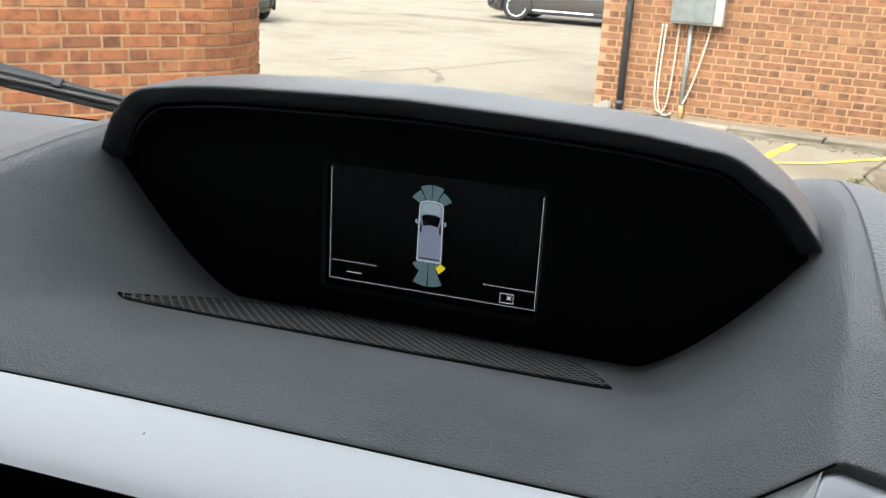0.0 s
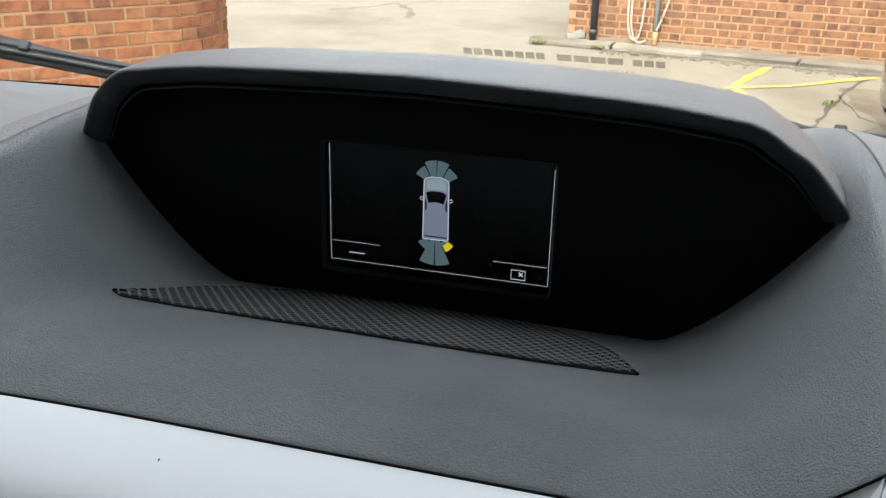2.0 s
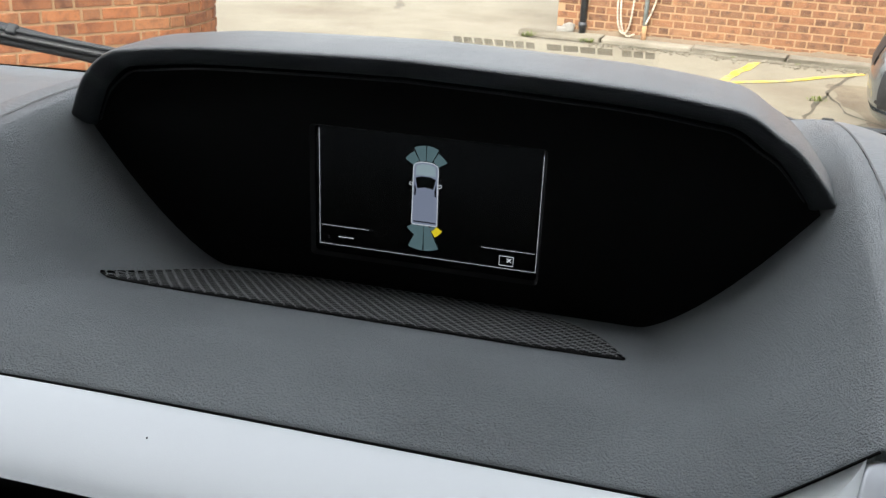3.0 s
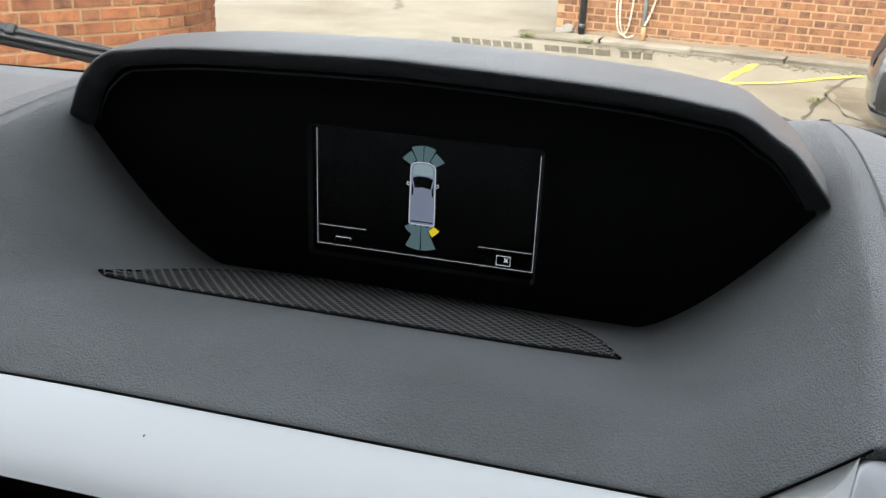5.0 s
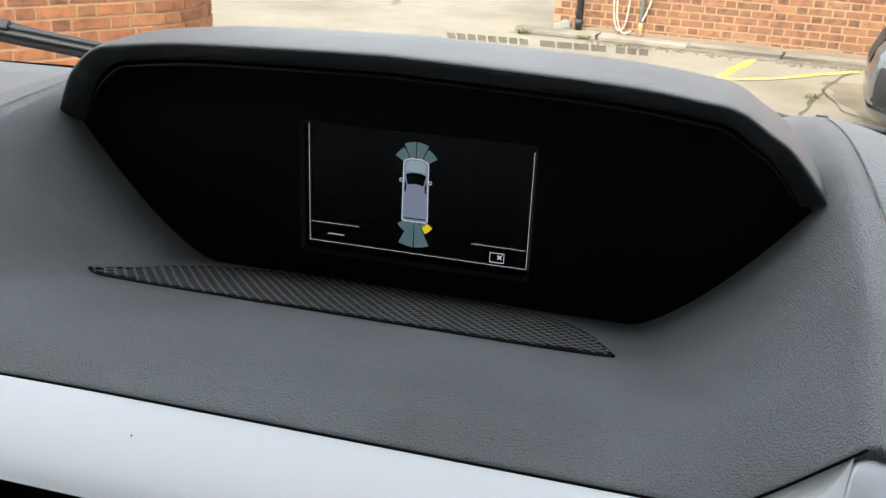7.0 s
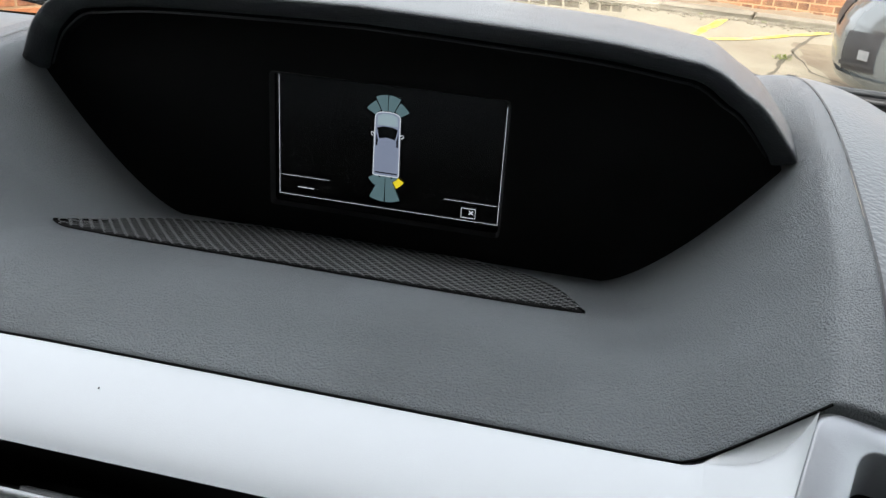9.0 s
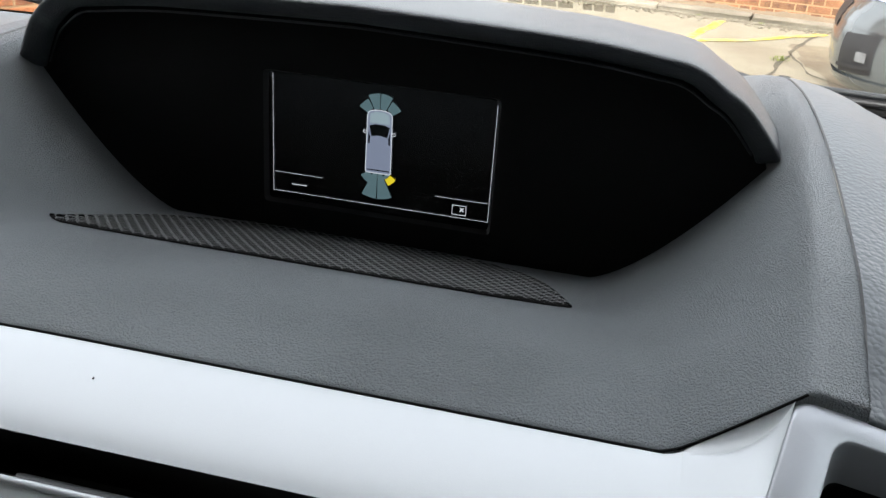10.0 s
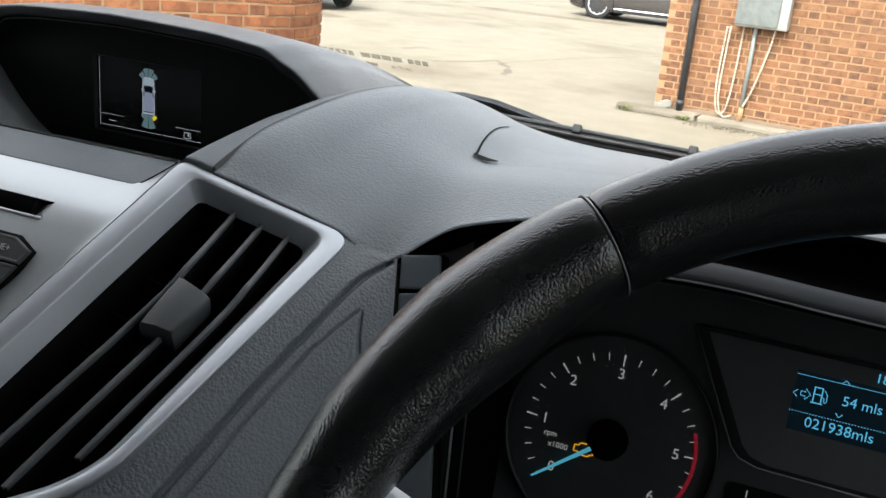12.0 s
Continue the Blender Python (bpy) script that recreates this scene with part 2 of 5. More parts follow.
DX = np.array((0.165, 0.20, 0.235, 0.262, 0.297, 0.373, 0.45, 0.60, 0.85))
DY = np.array((-0.118, -0.05, 0.025, 0.10, 0.185, 0.30, 0.42))
DZ = np.array((
    (1.4500, 1.4368, 1.4235, 1.415, 1.436, 1.455, 1.4672, 1.466, 1.45),
    (1.4695, 1.458, 1.446, 1.441, 1.447, 1.458, 1.4655, 1.464, 1.445),
    (1.473, 1.463, 1.449, 1.439, 1.442, 1.448, 1.451, 1.450, 1.435),
    (1.468, 1.459, 1.445, 1.434, 1.433, 1.435, 1.437, 1.436, 1.425),
    (1.452, 1.443, 1.428, 1.422, 1.421, 1.421, 1.421, 1.420, 1.41),
    (1.416, 1.412, 1.406, 1.403, 1.402, 1.401, 1.400, 1.398, 1.39),
    (1.382, 1.381, 1.380, 1.380, 1.380, 1.380, 1.380, 1.380, 1.38)))


def centre_height(x, y):
    """The scooped pad in the middle, between the two shoulders."""
    low, high = curve_at(CY, CZ, y), curve_at(SY, SZ, y)
    x0 = float(np.interp(y, (-0.155, -0.10, 0.0, 0.1), (0.121, 0.107, 0.089, 0.07)))
    x1 = float(np.interp(y, (-0.155, -0.10, 0.0), (0.1505, 0.154, 0.158)))
    t = (abs(x) - x0) / (x1 - x0)
    e = float(np.interp(y, (-0.155, -0.11), (1.15, 1.45)))
    a = max(t, 0) ** e
    soft = 0.024
    s = 0.5 * (a + 1 - math.sqrt((a - 1) ** 2 + soft ** 2))      # rounded crest at the shoulder
    lean = max(abs(x) - 0.150, 0) * 0.37 * min(max((-0.10 - y) / 0.05, 0), 1)
    return low + (high - low) * max(min(s, 1), 0) - lean


def corner_roll(x, back):
    """How far the pad rolls down between the vent and the instruments."""
    share = float(np.interp(x, (0.230, 0.247, 0.256, 0.279), (0.0, 1.0, 1.0, 0.0)))
    share = share * share * (3 - 2 * share)
    return 0.0043 * share * max(1 - back / 0.032, 0) ** 2


def driver_height(x, y):
    """The pad from the shoulder outwards."""
    x = abs(x)
    column = [curve_at(DX, row, x) for row in DZ]
    stations = DY.copy()
    stations[0] = curve_at(FX, FY, x)
    return curve_at(stations, column, y) - corner_roll(x, y - stations[0])


def dash_height(x, y):
    if abs(x) <= 0.165:
        return centre_height(x, y)
    edge = centre_height(0.165, y)
    t = min((abs(x) - 0.165) / 0.035, 1)
    h = driver_height(x, y) * t + edge * (1 - t) if t < 1 else driver_height(x, y)
    if abs(x) < 0.237:      # the front lies down on the vent frame
        y0 = curve_at(FX, FY, abs(x))
        top = 1.4528 - 0.334 * (abs(x) - 0.1478) + 0.0006
        h -= max(h - top, 0) * float(np.interp(abs(x), (0.200, 0.237), (1, 0))) * (max(1 - (y - y0) / 0.03, 0) ** 2 if y >= y0 else 1)
    return h


dashboard = thing("dashboard", "dark grey grained plastic van dashboard with silver trim", "dashboard", at=(0, 0, 1.2))


def dash_part(name, bm, material, label="", smooth=True):
    bmesh.ops.translate(bm, vec=(0, 0, -1.2), verts=bm.verts)
    return part(name, bm, material, dashboard, label, smooth)


# middle pad with its rolled front edge
def left_by(x):
    """On the passenger's side the front edge bows out towards the cab."""
    return 0.0048 * min(max((-x - 0.03) / 0.11, 0), 1.2) ** 2


def front_shift(x, y):
    """The front edge swings back towards the vents."""
    back_by = float(np.interp(abs(x), (0.118, 0.128, 0.150, 0.165), (0.0, 0.0015, 0.0056, 0.0094)))
    return y + (back_by - left_by(x)) * min(max((-0.10 - y) / 0.055, 0), 1)


rows = []
xs = np.linspace(-0.165, 0.165, 133)
for y in np.concatenate((np.linspace(-0.155, -0.13, 14), np.linspace(-0.127, 0.03, 54), np.linspace(0.04, 0.42, 34))):
    rows.append([(x, front_shift(x, y), centre_height(x, front_shift(x, y))) for x in xs])
front = [[(x, front_shift(x, -0.155) + d, centre_height(x, front_shift(x, -0.155)) - e) for x in xs] for d, e in ((0.0005, 0.006), (0.0, 0.0015))]
dash_part("centre_pad", grid_bm(front + rows), PAD)
lip_line = [(x, front_shift(x, -0.155) - 0.0002, centre_height(x, front_shift(x, -0.155)) - 0.0004) for x in np.linspace(-0.150, 0.150, 80)]
dash_part("trim_gap", tube_bm(lip_line, 0.00038, 6), GAP)

# driver's and passenger's pads
for side in (1, -1):
    rows = []
    xs = np.concatenate((np.linspace(0.1652, 0.30, 50), np.linspace(0.306, 0.85, 46)))
    for k in np.linspace(0, 1, 74):
        row = []
        for x in xs:
            y0 = curve_at(FX, FY, x)
            y = y0 + (0.391 - y0) * k ** 1.25
            row.append((side * x, y, dash_height(x, y)))
        rows.append(row)
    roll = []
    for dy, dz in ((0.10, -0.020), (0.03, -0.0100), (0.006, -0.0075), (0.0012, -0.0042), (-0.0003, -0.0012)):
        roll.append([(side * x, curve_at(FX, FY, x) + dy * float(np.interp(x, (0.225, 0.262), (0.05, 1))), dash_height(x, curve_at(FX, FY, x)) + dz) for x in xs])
    dash_part("driver_pad" if side > 0 else "passenger_pad", grid_bm(roll[-1:] + rows), SOFT, "leather-grained soft pad")
    # the pad's own underside, its shade put into the colour
    dash_part("pad_underside", grid_bm(roll), DEAD_BLACK, "pad edge underside, coloured black for its shade")
    # seam between shoulder and pad
    seam = [(side * 0.1653, y) for y in np.linspace(-0.144, 0.16, 60)]
    dash_part("seam", strip_on(seam, 0.0008, 0.0004, dash_height), BLACK)

# lid of the tray on the driver's side: gap along its edge and the finger slot,
# their shade laid on the pad as flat black strips
LX, LY = (0.2255, 0.2318, 0.2420, 0.2494, 0.2508), (0.160, 0.117, 0.061, 0.030, 0.0215)
lid_edge = [(curve_at(np.arange(5), LX, q), curve_at(np.arange(5), LY, q)) for q in np.linspace(0, 4, 40)]
gap_rows = []
for k, (x, y) in enumerate(lid_edge):
    w = 0.0004 + 0.0006 * k / 39
    gap_rows.append([(q, y, dash_height(q, y) + 0.0006) for q in (x - w, x + w)])
dash_part("lid_gap", grid_bm(gap_rows), GAP)
wedge = [((0.2494, 0.0250), (0.2508, 0.0200)), ((0.2530, 0.0268), (0.2556, 0.0170)), ((0.2580, 0.0292), (0.2606, 0.0195)), ((0.2642, 0.0310), (0.2656, 0.0272))]
slot_rows = [[(x, y, dash_height(x, y) + 0.0014) for x, y in pair] for pair in wedge]
dash_part("finger_slot", grid_bm(slot_rows), GAP, "flat black patch for the lid's shaded finger slot")
crease = [(0.2638 + 0.43 * t, 0.0280 - 0.010 * t) for t in np.linspace(0, 1, 40)]
dash_part("lid_crease", strip_on(crease, 0.0006, 0.0004, dash_height), TRIM)

# hood over the display
HX = np.array((0.0, 0.035, 0.08, 0.107, 0.117, 0.126, 0.134, 0.1445, 0.1470))
HZ = np.array((1.5000, 1.4990, 1.4968, 1.4934, 1.4912, 1.4852, 1.4790, 1.4660, 1.4615))
HY = np.array((-0.036, -0.0355, -0.033, -0.030, -0.028, -0.025, -0.019, -0.011, -0.0085))
half = []
for k in np.linspace(0, 1, 56):
    q = k * 8
    i = np.arange(9)
    half.append((curve_at(i, HX, q), curve_at(i, HY, q), curve_at(i, HZ, q)))
arch = [(-x, y, z) for x, y, z in reversed(half[1:])] + half
arch = [(x - 0.002, y, z) for x, y, z in arch]
PROFILE = ((-0.0015, 0.046), (-0.0008, 0.016), (0.0, 0.0085), (0.0006, 0.0060), (0.0016, 0.0043), (0.0036, 0.0026), (0.0054, 0.0011), (0.0066, 0.0004),
           (0.0074, 0.0006), (0.0078, 0.0016), (0.0081, 0.0040), (0.0083, 0.0085), (0.0084, 0.018), (0.0083, 0.030), (0.0076, 0.042), (0.0058, 0.056), (0.0022, 0.075), (-0.0035, 0.105),
           (-0.014, 0.15), (-0.028, 0.20), (-0.050, 0.27))
rows = []
for o, dy in PROFILE:
    row = []
    for i, (x, y, z) in enumerate(arch):
        a, b = arch[max(i - 1, 0)], arch[min(i + 1, len(arch) - 1)]
        tx, tz = b[0] - a[0], b[2] - a[2]
        s = math.hypot(tx, tz)
        nx, nz = -tz / s, tx / s
        k = 1.0 if o > -0.004 else 0.45
        far = max(abs(x) - 0.118, 0) / 0.027
        o_end = o - 0.0016 * min(far, 1) * (1 - max(o, 0) / 0.0105) if o > -0.002 and dy < 0.02 else o      # the lip deepens inwards towards its ends
        row.append((x + nx * o_end * k, y + dy, z + (nz * o_end if o > -0.004 else o)))
    rows.append(row)
dash_part("display_hood", grid_bm(rows[2:]), HOOD, "padded hood over the display")
dash_part("hood_lining", grid_bm(rows[:3]), MATT_BLACK, "matt black underside of the hood")
# stitched groove under the lip
groove = [[(x * 0.992, y + 0.0125, z - 0.0004 + d) for x, y, z in arch] for d in (0.0, -0.0009)]
dash_part("hood_groove", grid_bm(groove), GAP)

# thin tube against the black lining draws the lip's edge highlight
dash_part("lip_highlight", tube_bm([(x * 0.991, y + 0.0098, z - 0.0019) for x, y, z in arch[4:-4]], 0.00045, 6), HOOD, "fine raised line for the highlight on the seam under the lip")

# black face behind the display opening, with the display's window cut in it
face_outline = [(x * 1.01, z + 0.002 - 1.2) for x, y, z in arch] + [(0.168, 0.20), (-0.168, 0.20)]
WIN = (-0.0492, 0.0482, 0.2155, 0.2720)
window_loop = rounded([(WIN[0], WIN[2]), (WIN[1], WIN[2]), (WIN[1], WIN[3]), (WIN[0], WIN[3])], 0.002, 3)
upright = Matrix(((1, 0, 0, 0), (0, 0, -1, 0), (0, 1, 0, 0), (0, 0, 0, 1)))
face = part("display_surround", ring_bm(face_outline, window_loop, upright), MATT_BLACK, dashboard, "matt black surround", smooth=False)
face.location.y = -0.001
bevel_rows = [[(x, -0.001, z) for x, z in window_loop], [(x * 0.975, 0.0018, 0.2437 + (z - 0.2437) * 0.965) for x, z in window_loop]]
part("window_bevel", grid_bm(bevel_rows, closed=True), BLACK, dashboard)

# ---- display ----
display = thing("display_screen", "small colour display showing a parking sensor picture", "screen", at=(0, 0, 1.42))
part("panel", box_bm((0.100, 0.004, 0.060), (-0.0005, 0.0042, 0.0245)), SCREEN_OFF, display, smooth=False)
SX0, SW, SH = -0.0460, 0.0925, 0.0500


def on_display(u, v, lift=0.0):
    """u to the right and v down, as shares of the lit picture."""
    return (SX0 + u * SW, 0.0016 - lift, SH * (1 - v))


def display_shape(name, pts, material, lift=0.0):
    bm = bmesh.new()
    bm.faces.new([bm.verts.new(on_display(u, v, lift)) for u, v in pts])
    return part(name, bm, material, display, smooth=False)


def display_line(name, pts, width, material, lift=0.0, closed=False):
    p = [Vector((u * SW, v * SH)) for u, v in pts]
    n = len(p)
    rows = []
    for i in range(n):
        a = p[i - 1] if (closed or i) else p[0]
        b = p[(i + 1) % n] if (closed or i < n - 1) else p[-1]
        d = (b - a).normalized()
        s = Vector((-d.y, d.x)) * width / 2
        rows.append([on_display(q.x / SW, q.y / SH, lift) for q in (p[i] - s, p[i] + s)])
    if closed:
        rows.append(rows[0])
    return part(name, grid_bm(rows), material, display, smooth=False)


for pts in ([(0, 0.0), (0, 1)], [(0, 1), (1, 1)], [(1, 1), (1, 0.03)]):
    display_line("border", pts, 0.00017, WHITE_GLOW)
display_line("divider", [(0.008, 0.832), (0.235, 0.832)], 0.00016, WHITE_GLOW)
display_line("divider", [(0.755, 0.842), (0.992, 0.842)], 0.00016, WHITE_GLOW)
display_line("dash_mark", [(0.088, 0.925), (0.162, 0.925)], 0.00032, WHITE_GLOW)
display_line("close_box", [(0.838, 0.895), (0.900, 0.895), (0.900, 0.975), (0.838, 0.975)], 0.00032, WHITE_GLOW, closed=True)
display_line("close_cross", [(0.872, 0.912), (0.890, 0.945)], 0.00042, WHITE_GLOW)
display_line("close_cross", [(0.890, 0.912), (0.872, 0.945)], 0.00042, WHITE_GLOW)


def fan(cx, cy, r0, r1, a0, a1, material, name="sensor_zone"):
    """A sector of the sensor picture; radii in millimetres, angles from straight up."""
    steps = 7
    pts = []
    for r, seq in ((r1, range(steps + 1)), (r0, range(steps, -1, -1))):
        for k in seq:
            a = radians(a0 + (a1 - a0) * k / steps)
            pts.append((cx + r * math.sin(a) / 1000 / SW, cy - r * math.cos(a) / 1000 / SH))
    return display_shape(name, pts, material)


CU = 0.492
for a0, a1, r0, r1 in ((-26, -1, 5.2, 11.6), (1, 26, 5.2, 11.6), (-58, -29, 6.0, 10.2), (29, 58, 6.0, 10.2)):
    fan(CU, 0.285, r0, r1, a0, a1, TEAL_GLOW)
for a0, a1 in ((155, 179), (181, 205)):
    fan(CU - 0.002, 0.640, 4.2, 15.2, a0, a1, TEAL_GLOW)
fan(CU, 0.66, 4.6, 8.6, 208, 238, TEAL_GLOW)
fan(CU, 0.66, 4.6, 6.0, 122, 152, TEAL_GLOW)
fan(CU, 0.66, 6.1, 9.0, 122, 150, YELLOW_GLOW)
outline = []
for u, v in rounded([(-0.055, 0.19), (0.055, 0.19), (0.058, 0.72), (-0.058, 0.72)], [0.05, 0.05, 0.012, 0.012], 6):
    outline.append((CU + u, v))
display_shape("van_picture", outline, BODY_GLOW, 0.00004)
display_shape("van_nose", [(CU - 0.046, 0.30), (CU - 0.042, 0.225), (CU - 0.02, 0.205), (CU + 0.02, 0.205), (CU + 0.042, 0.225), (CU + 0.046, 0.30)], NOSE_GLOW, 0.00007)
display_shape("van_windscreen", [(CU - 0.046, 0.325), (CU - 0.02, 0.308), (CU + 0.02, 0.308), (CU + 0.046, 0.325), (CU + 0.036, 0.41), (CU, 0.398), (CU - 0.036, 0.41)], SCREEN_OFF, 0.00008)
for s in (-1, 1):
    display_shape("van_side_window", [(CU + s * 0.049, 0.36), (CU + s * 0.041, 0.42), (CU + s * 0.043, 0.47), (CU + s * 0.050, 0.47)], SCREEN_OFF, 0.00008)
    display_line("van_mirror", [(CU + s * 0.058, 0.372), (CU + s * 0.070, 0.362), (CU + s * 0.072, 0.385), (CU + s * 0.060, 0.392)], 0.00035, WHITE_GLOW, 0.00009)
display_line("van_outline", outline, 0.00034, WHITE_GLOW, 0.00010, closed=True)
display_line("van_rear", [(CU - 0.05, 0.695), (CU + 0.05, 0.695)], 0.0005, SCREEN_OFF, 0.00009)

# ---- speaker grille on the scooped pad ----
def grille_span(x):
    """Front and back of the grille at x."""
    q = min(abs(x + 0.0088) / 0.0975, 1)
    back = -0.0040 - 0.0625 * q ** 5.2
    front_y = -0.0706 + 0.0045 * q ** 9
    return front_y, max(back, front_y + 0.0002)


grille = thing("speaker_grille", "black perforated plastic speaker grille let into the dash", "grille", at=(0, 0, 1.4))
rows = [[], [], []]
gx = np.linspace(-0.1062, 0.0885, 100)
for x in gx:
    a, b = grille_span(x)
    for r, y in zip(rows, (a - 0.0006, (a + b) / 2, b + 0.0007)):
        r.append((x, y, centre_height(x, y) + 0.0002 - 1.4))
rows = [[tuple(np.array(rows[0][i]) * (1 - k) + np.array(rows[2][i]) * k) for i in range(100)] for k in np.linspace(0, 1, 9)]
rows = [[(x, y, centre_height(x, y) + 0.00025 - 1.4) for x, y, z in r] for r in rows]
# black plate on the uncut pad stands for the shade in the holes
part("backing", grid_bm(rows), DEEP, grille)
bm = bmesh.new()
px, py = 0.0044, 0.0030
for j in range(30):
    for i in range(64):
        cx, cy = -0.125 + (i + 0.5 * (j % 2)) * px, -0.0696 + j * py
        a, b = grille_span(cx)
        if not (a + 0.0006 < cy < b - 0.0002 and -0.1052 < cx < 0.0875):
            continue
        outer, inner = [], []
        for k in range(8):
            t = 2 * math.pi * k / 8
            ox, oy = cx + px * 0.5 * 1.02 * (abs(math.cos(t)) ** 0.7) * math.copysign(1, math.cos(t) + 1e-9), cy + py * 1.02 * (abs(math.sin(t)) ** 1.3) * math.copysign(1, math.sin(t))
            ix, iy = cx + px * 0.42 * math.cos(t), cy + py * 0.78 * math.sin(t)
            outer.append(bm.verts.new((ox, oy, centre_height(ox, oy) + 0.0012 - 1.4)))
            inner.append(bm.verts.new((ix, iy, centre_height(ix, iy) + 0.0011 - 1.4)))
        for k in range(8):
            n = (k + 1) % 8
            bm.faces.new((outer[k], outer[n], inner[n], inner[k]))
tagged(part("mesh", bm, MESH_GREY, grille, smooth=False), kind="stuff")
# thin black tubes draw the dark outline of the recess
for s in (0, 1):
    edge = [(x, grille_span(x)[s]) for x in gx]
    part("grille_edge", tube_bm([(x, y, centre_height(x, y) + (0.0002 if s == 0 else 0.0005) - 1.4) for x, y in edge], 0.00025 if s == 0 else 0.0004, 8), GAP, grille)

# ---- silver fascia ----
PROFILE_Y = np.array((-0.1555, -0.1575, -0.166, -0.177, -0.187, -0.1945, -0.2010, -0.2070, -0.2215, -0.243, -0.280))
PROFILE_Z = np.array((1.4335, 1.4350, 1.4343, 1.4315, 1.4272, 1.4212, 1.4135, 1.4055, 1.3830, 1.350, 1.294))
PY = np.concatenate(((0.0,), np.cumsum(np.hypot(np.diff(PROFILE_Y), np.diff(PROFILE_Z)))))


def fascia_point(x, s, out=0.0):
    y, z = curve_at(PY, PROFILE_Y, s), curve_at(PY, PROFILE_Z, s)
    e = 0.002
    dy = curve_at(PY, PROFILE_Y, s + e) - curve_at(PY, PROFILE_Y, s - e)
    dz = curve_at(PY, PROFILE_Z, s + e) - curve_at(PY, PROFILE_Z, s - e)
    n = math.hypot(dy, dz) or 1
    return (x, y + out * dz / n - left_by(x) * max(1 - s / 0.032, 0), z - out * dy / n)


def fascia_lift(x, s):
    """The top edge climbs with the pad towards the vents."""
    if abs(x) < 0.112 or s > 0.022:
        return 0.0
    over = centre_height(x, front_shift(x, -0.155)) - 0.0009 - 1.4335
    return max(over, 0.0) * (1 - s / 0.022) ** 2


def fascia_right(s):
    z = float(np.interp(s, PY, PROFILE_Z))
    return 0.1245 - 0.15 * (1.4345 - z)


fascia = thing("centre_fascia", "satin silver centre console fascia with a disc slot", "console", at=(0, 0, 1.3))


def fascia_part(name, bm, material, label="", smooth=True):
    bmesh.ops.translate(bm, vec=(0, 0, -1.3), verts=bm.verts)
    return part(name, bm, material, fascia, label, smooth)


SLOT = (0.0345, 0.0455)
SLOT_X = 0.090


def spread(a, b, n):
    return [a + (b - a) * k / n for k in range(n + 1)]


EDGE_X = SLOT_X + 0.005
s_list = sorted(set([0, 0.0006, 0.0012, 0.0018, 0.0024, 0.0034] + [round(0.005 + 0.0025 * k, 4) for k in range(24)] + [SLOT[0], SLOT[1], SLOT[1] + 0.0006] + [0.07 + 0.01 * k for k in range(12)]))
s_list = [q for q in s_list if not (0 < abs(q - SLOT[0]) < 0.0004 or 0 < abs(q - SLOT[1]) < 0.0004)]
bm = bmesh.new()
sheet_rows = []
for s in s_list:
    r = fascia_right(s)
    line = spread(-r, -EDGE_X, 14)[:-1] + spread(-EDGE_X, EDGE_X, 30) + spread(EDGE_X, r, 14)[1:]
    pts = [fascia_point(x, s) for x in line]
    pts = [(x, y, z + fascia_lift(x, s)) for x, y, z in pts]
    sheet_rows.append([bm.verts.new(p) for p in pts])
for s, sa, sb in zip(s_list, sheet_rows, sheet_rows[1:]):
    for i in range(len(sa) - 1):
        if SLOT[0] - 1e-6 <= s < SLOT[1] - 1e-6 and 14 <= i < 44:
            continue
        bm.faces.new((sa[i], sa[i + 1], sb[i + 1], sb[i]))
fascia_part("silver_skin", bm, SILVER)
for side in (-1, 1):
    # bright ramp at the end of the slot
    ramp_rows = [[fascia_point(side * (SLOT_X + dx), s, out) for s in spread(SLOT[0] + 0.0003, SLOT[1], 4)] for dx, out in ((0.005, 0.0), (0.0035, -0.0012), (-0.003, -0.0042), (-0.0075, -0.0062), (-0.0088, -0.016))]
    fascia_part("slot_ramp", grid_bm(ramp_rows), SILVER)
hole = []
for out, s0, s1 in ((0.0, SLOT[0], SLOT[1]), (-0.004, SLOT[0] + 0.0004, SLOT[1] - 0.001), (-0.03, SLOT[0] + 0.001, SLOT[1] - 0.001)):
    hole.append([fascia_point(-SLOT_X + 0.006, s0, out), fascia_point(SLOT_X - 0.006, s0, out), fascia_point(SLOT_X - 0.006, s1, out), fascia_point(-SLOT_X + 0.006, s1, out)])
fascia_part("disc_slot", grid_bm(hole, closed=True), DEEP, "dark disc slot")
back = [[fascia_point(x, s, -0.03) for x in (-0.1, 0.1)] for s in (SLOT[0], SLOT[1])]
fascia_part("slot_back", grid_bm(back), DEEP)
lip = [[fascia_point(x, SLOT[1] - d, o) for x in spread(-0.03, 0.052, 12)] for d, o in ((0.0022, -0.006), (0.0018, -0.0035), (0.0006, -0.003))]
fascia_part("disc_guide", grid_bm(lip), BUTTON)
for side in (-1, 1):      # upper wall of the slot over each ramp
    wall_rows = [[fascia_point(side * x, SLOT[0] + 0.0002, out) for x in (SLOT_X - 0.008, SLOT_X + 0.005)] for out in (-0.0002, -0.02)]
    fascia_part("slot_roof", grid_bm(wall_rows), DEEP)
lip_pts = [fascia_point(x, SLOT[1] + 0.0003, 0.0001) for x in spread(-EDGE_X + 0.002, EDGE_X - 0.002, 40)]
fascia_part("slot_lip", tube_bm(lip_pts, 0.0010, 8), SILVER, "rounded lower lip of the slot")
# chamfer that climbs from the fascia to the vent frame
V0, V1 = Vector((0.1478, -0.1490, 1.4528)), Vector((0.2415, -0.1250, 1.4215))
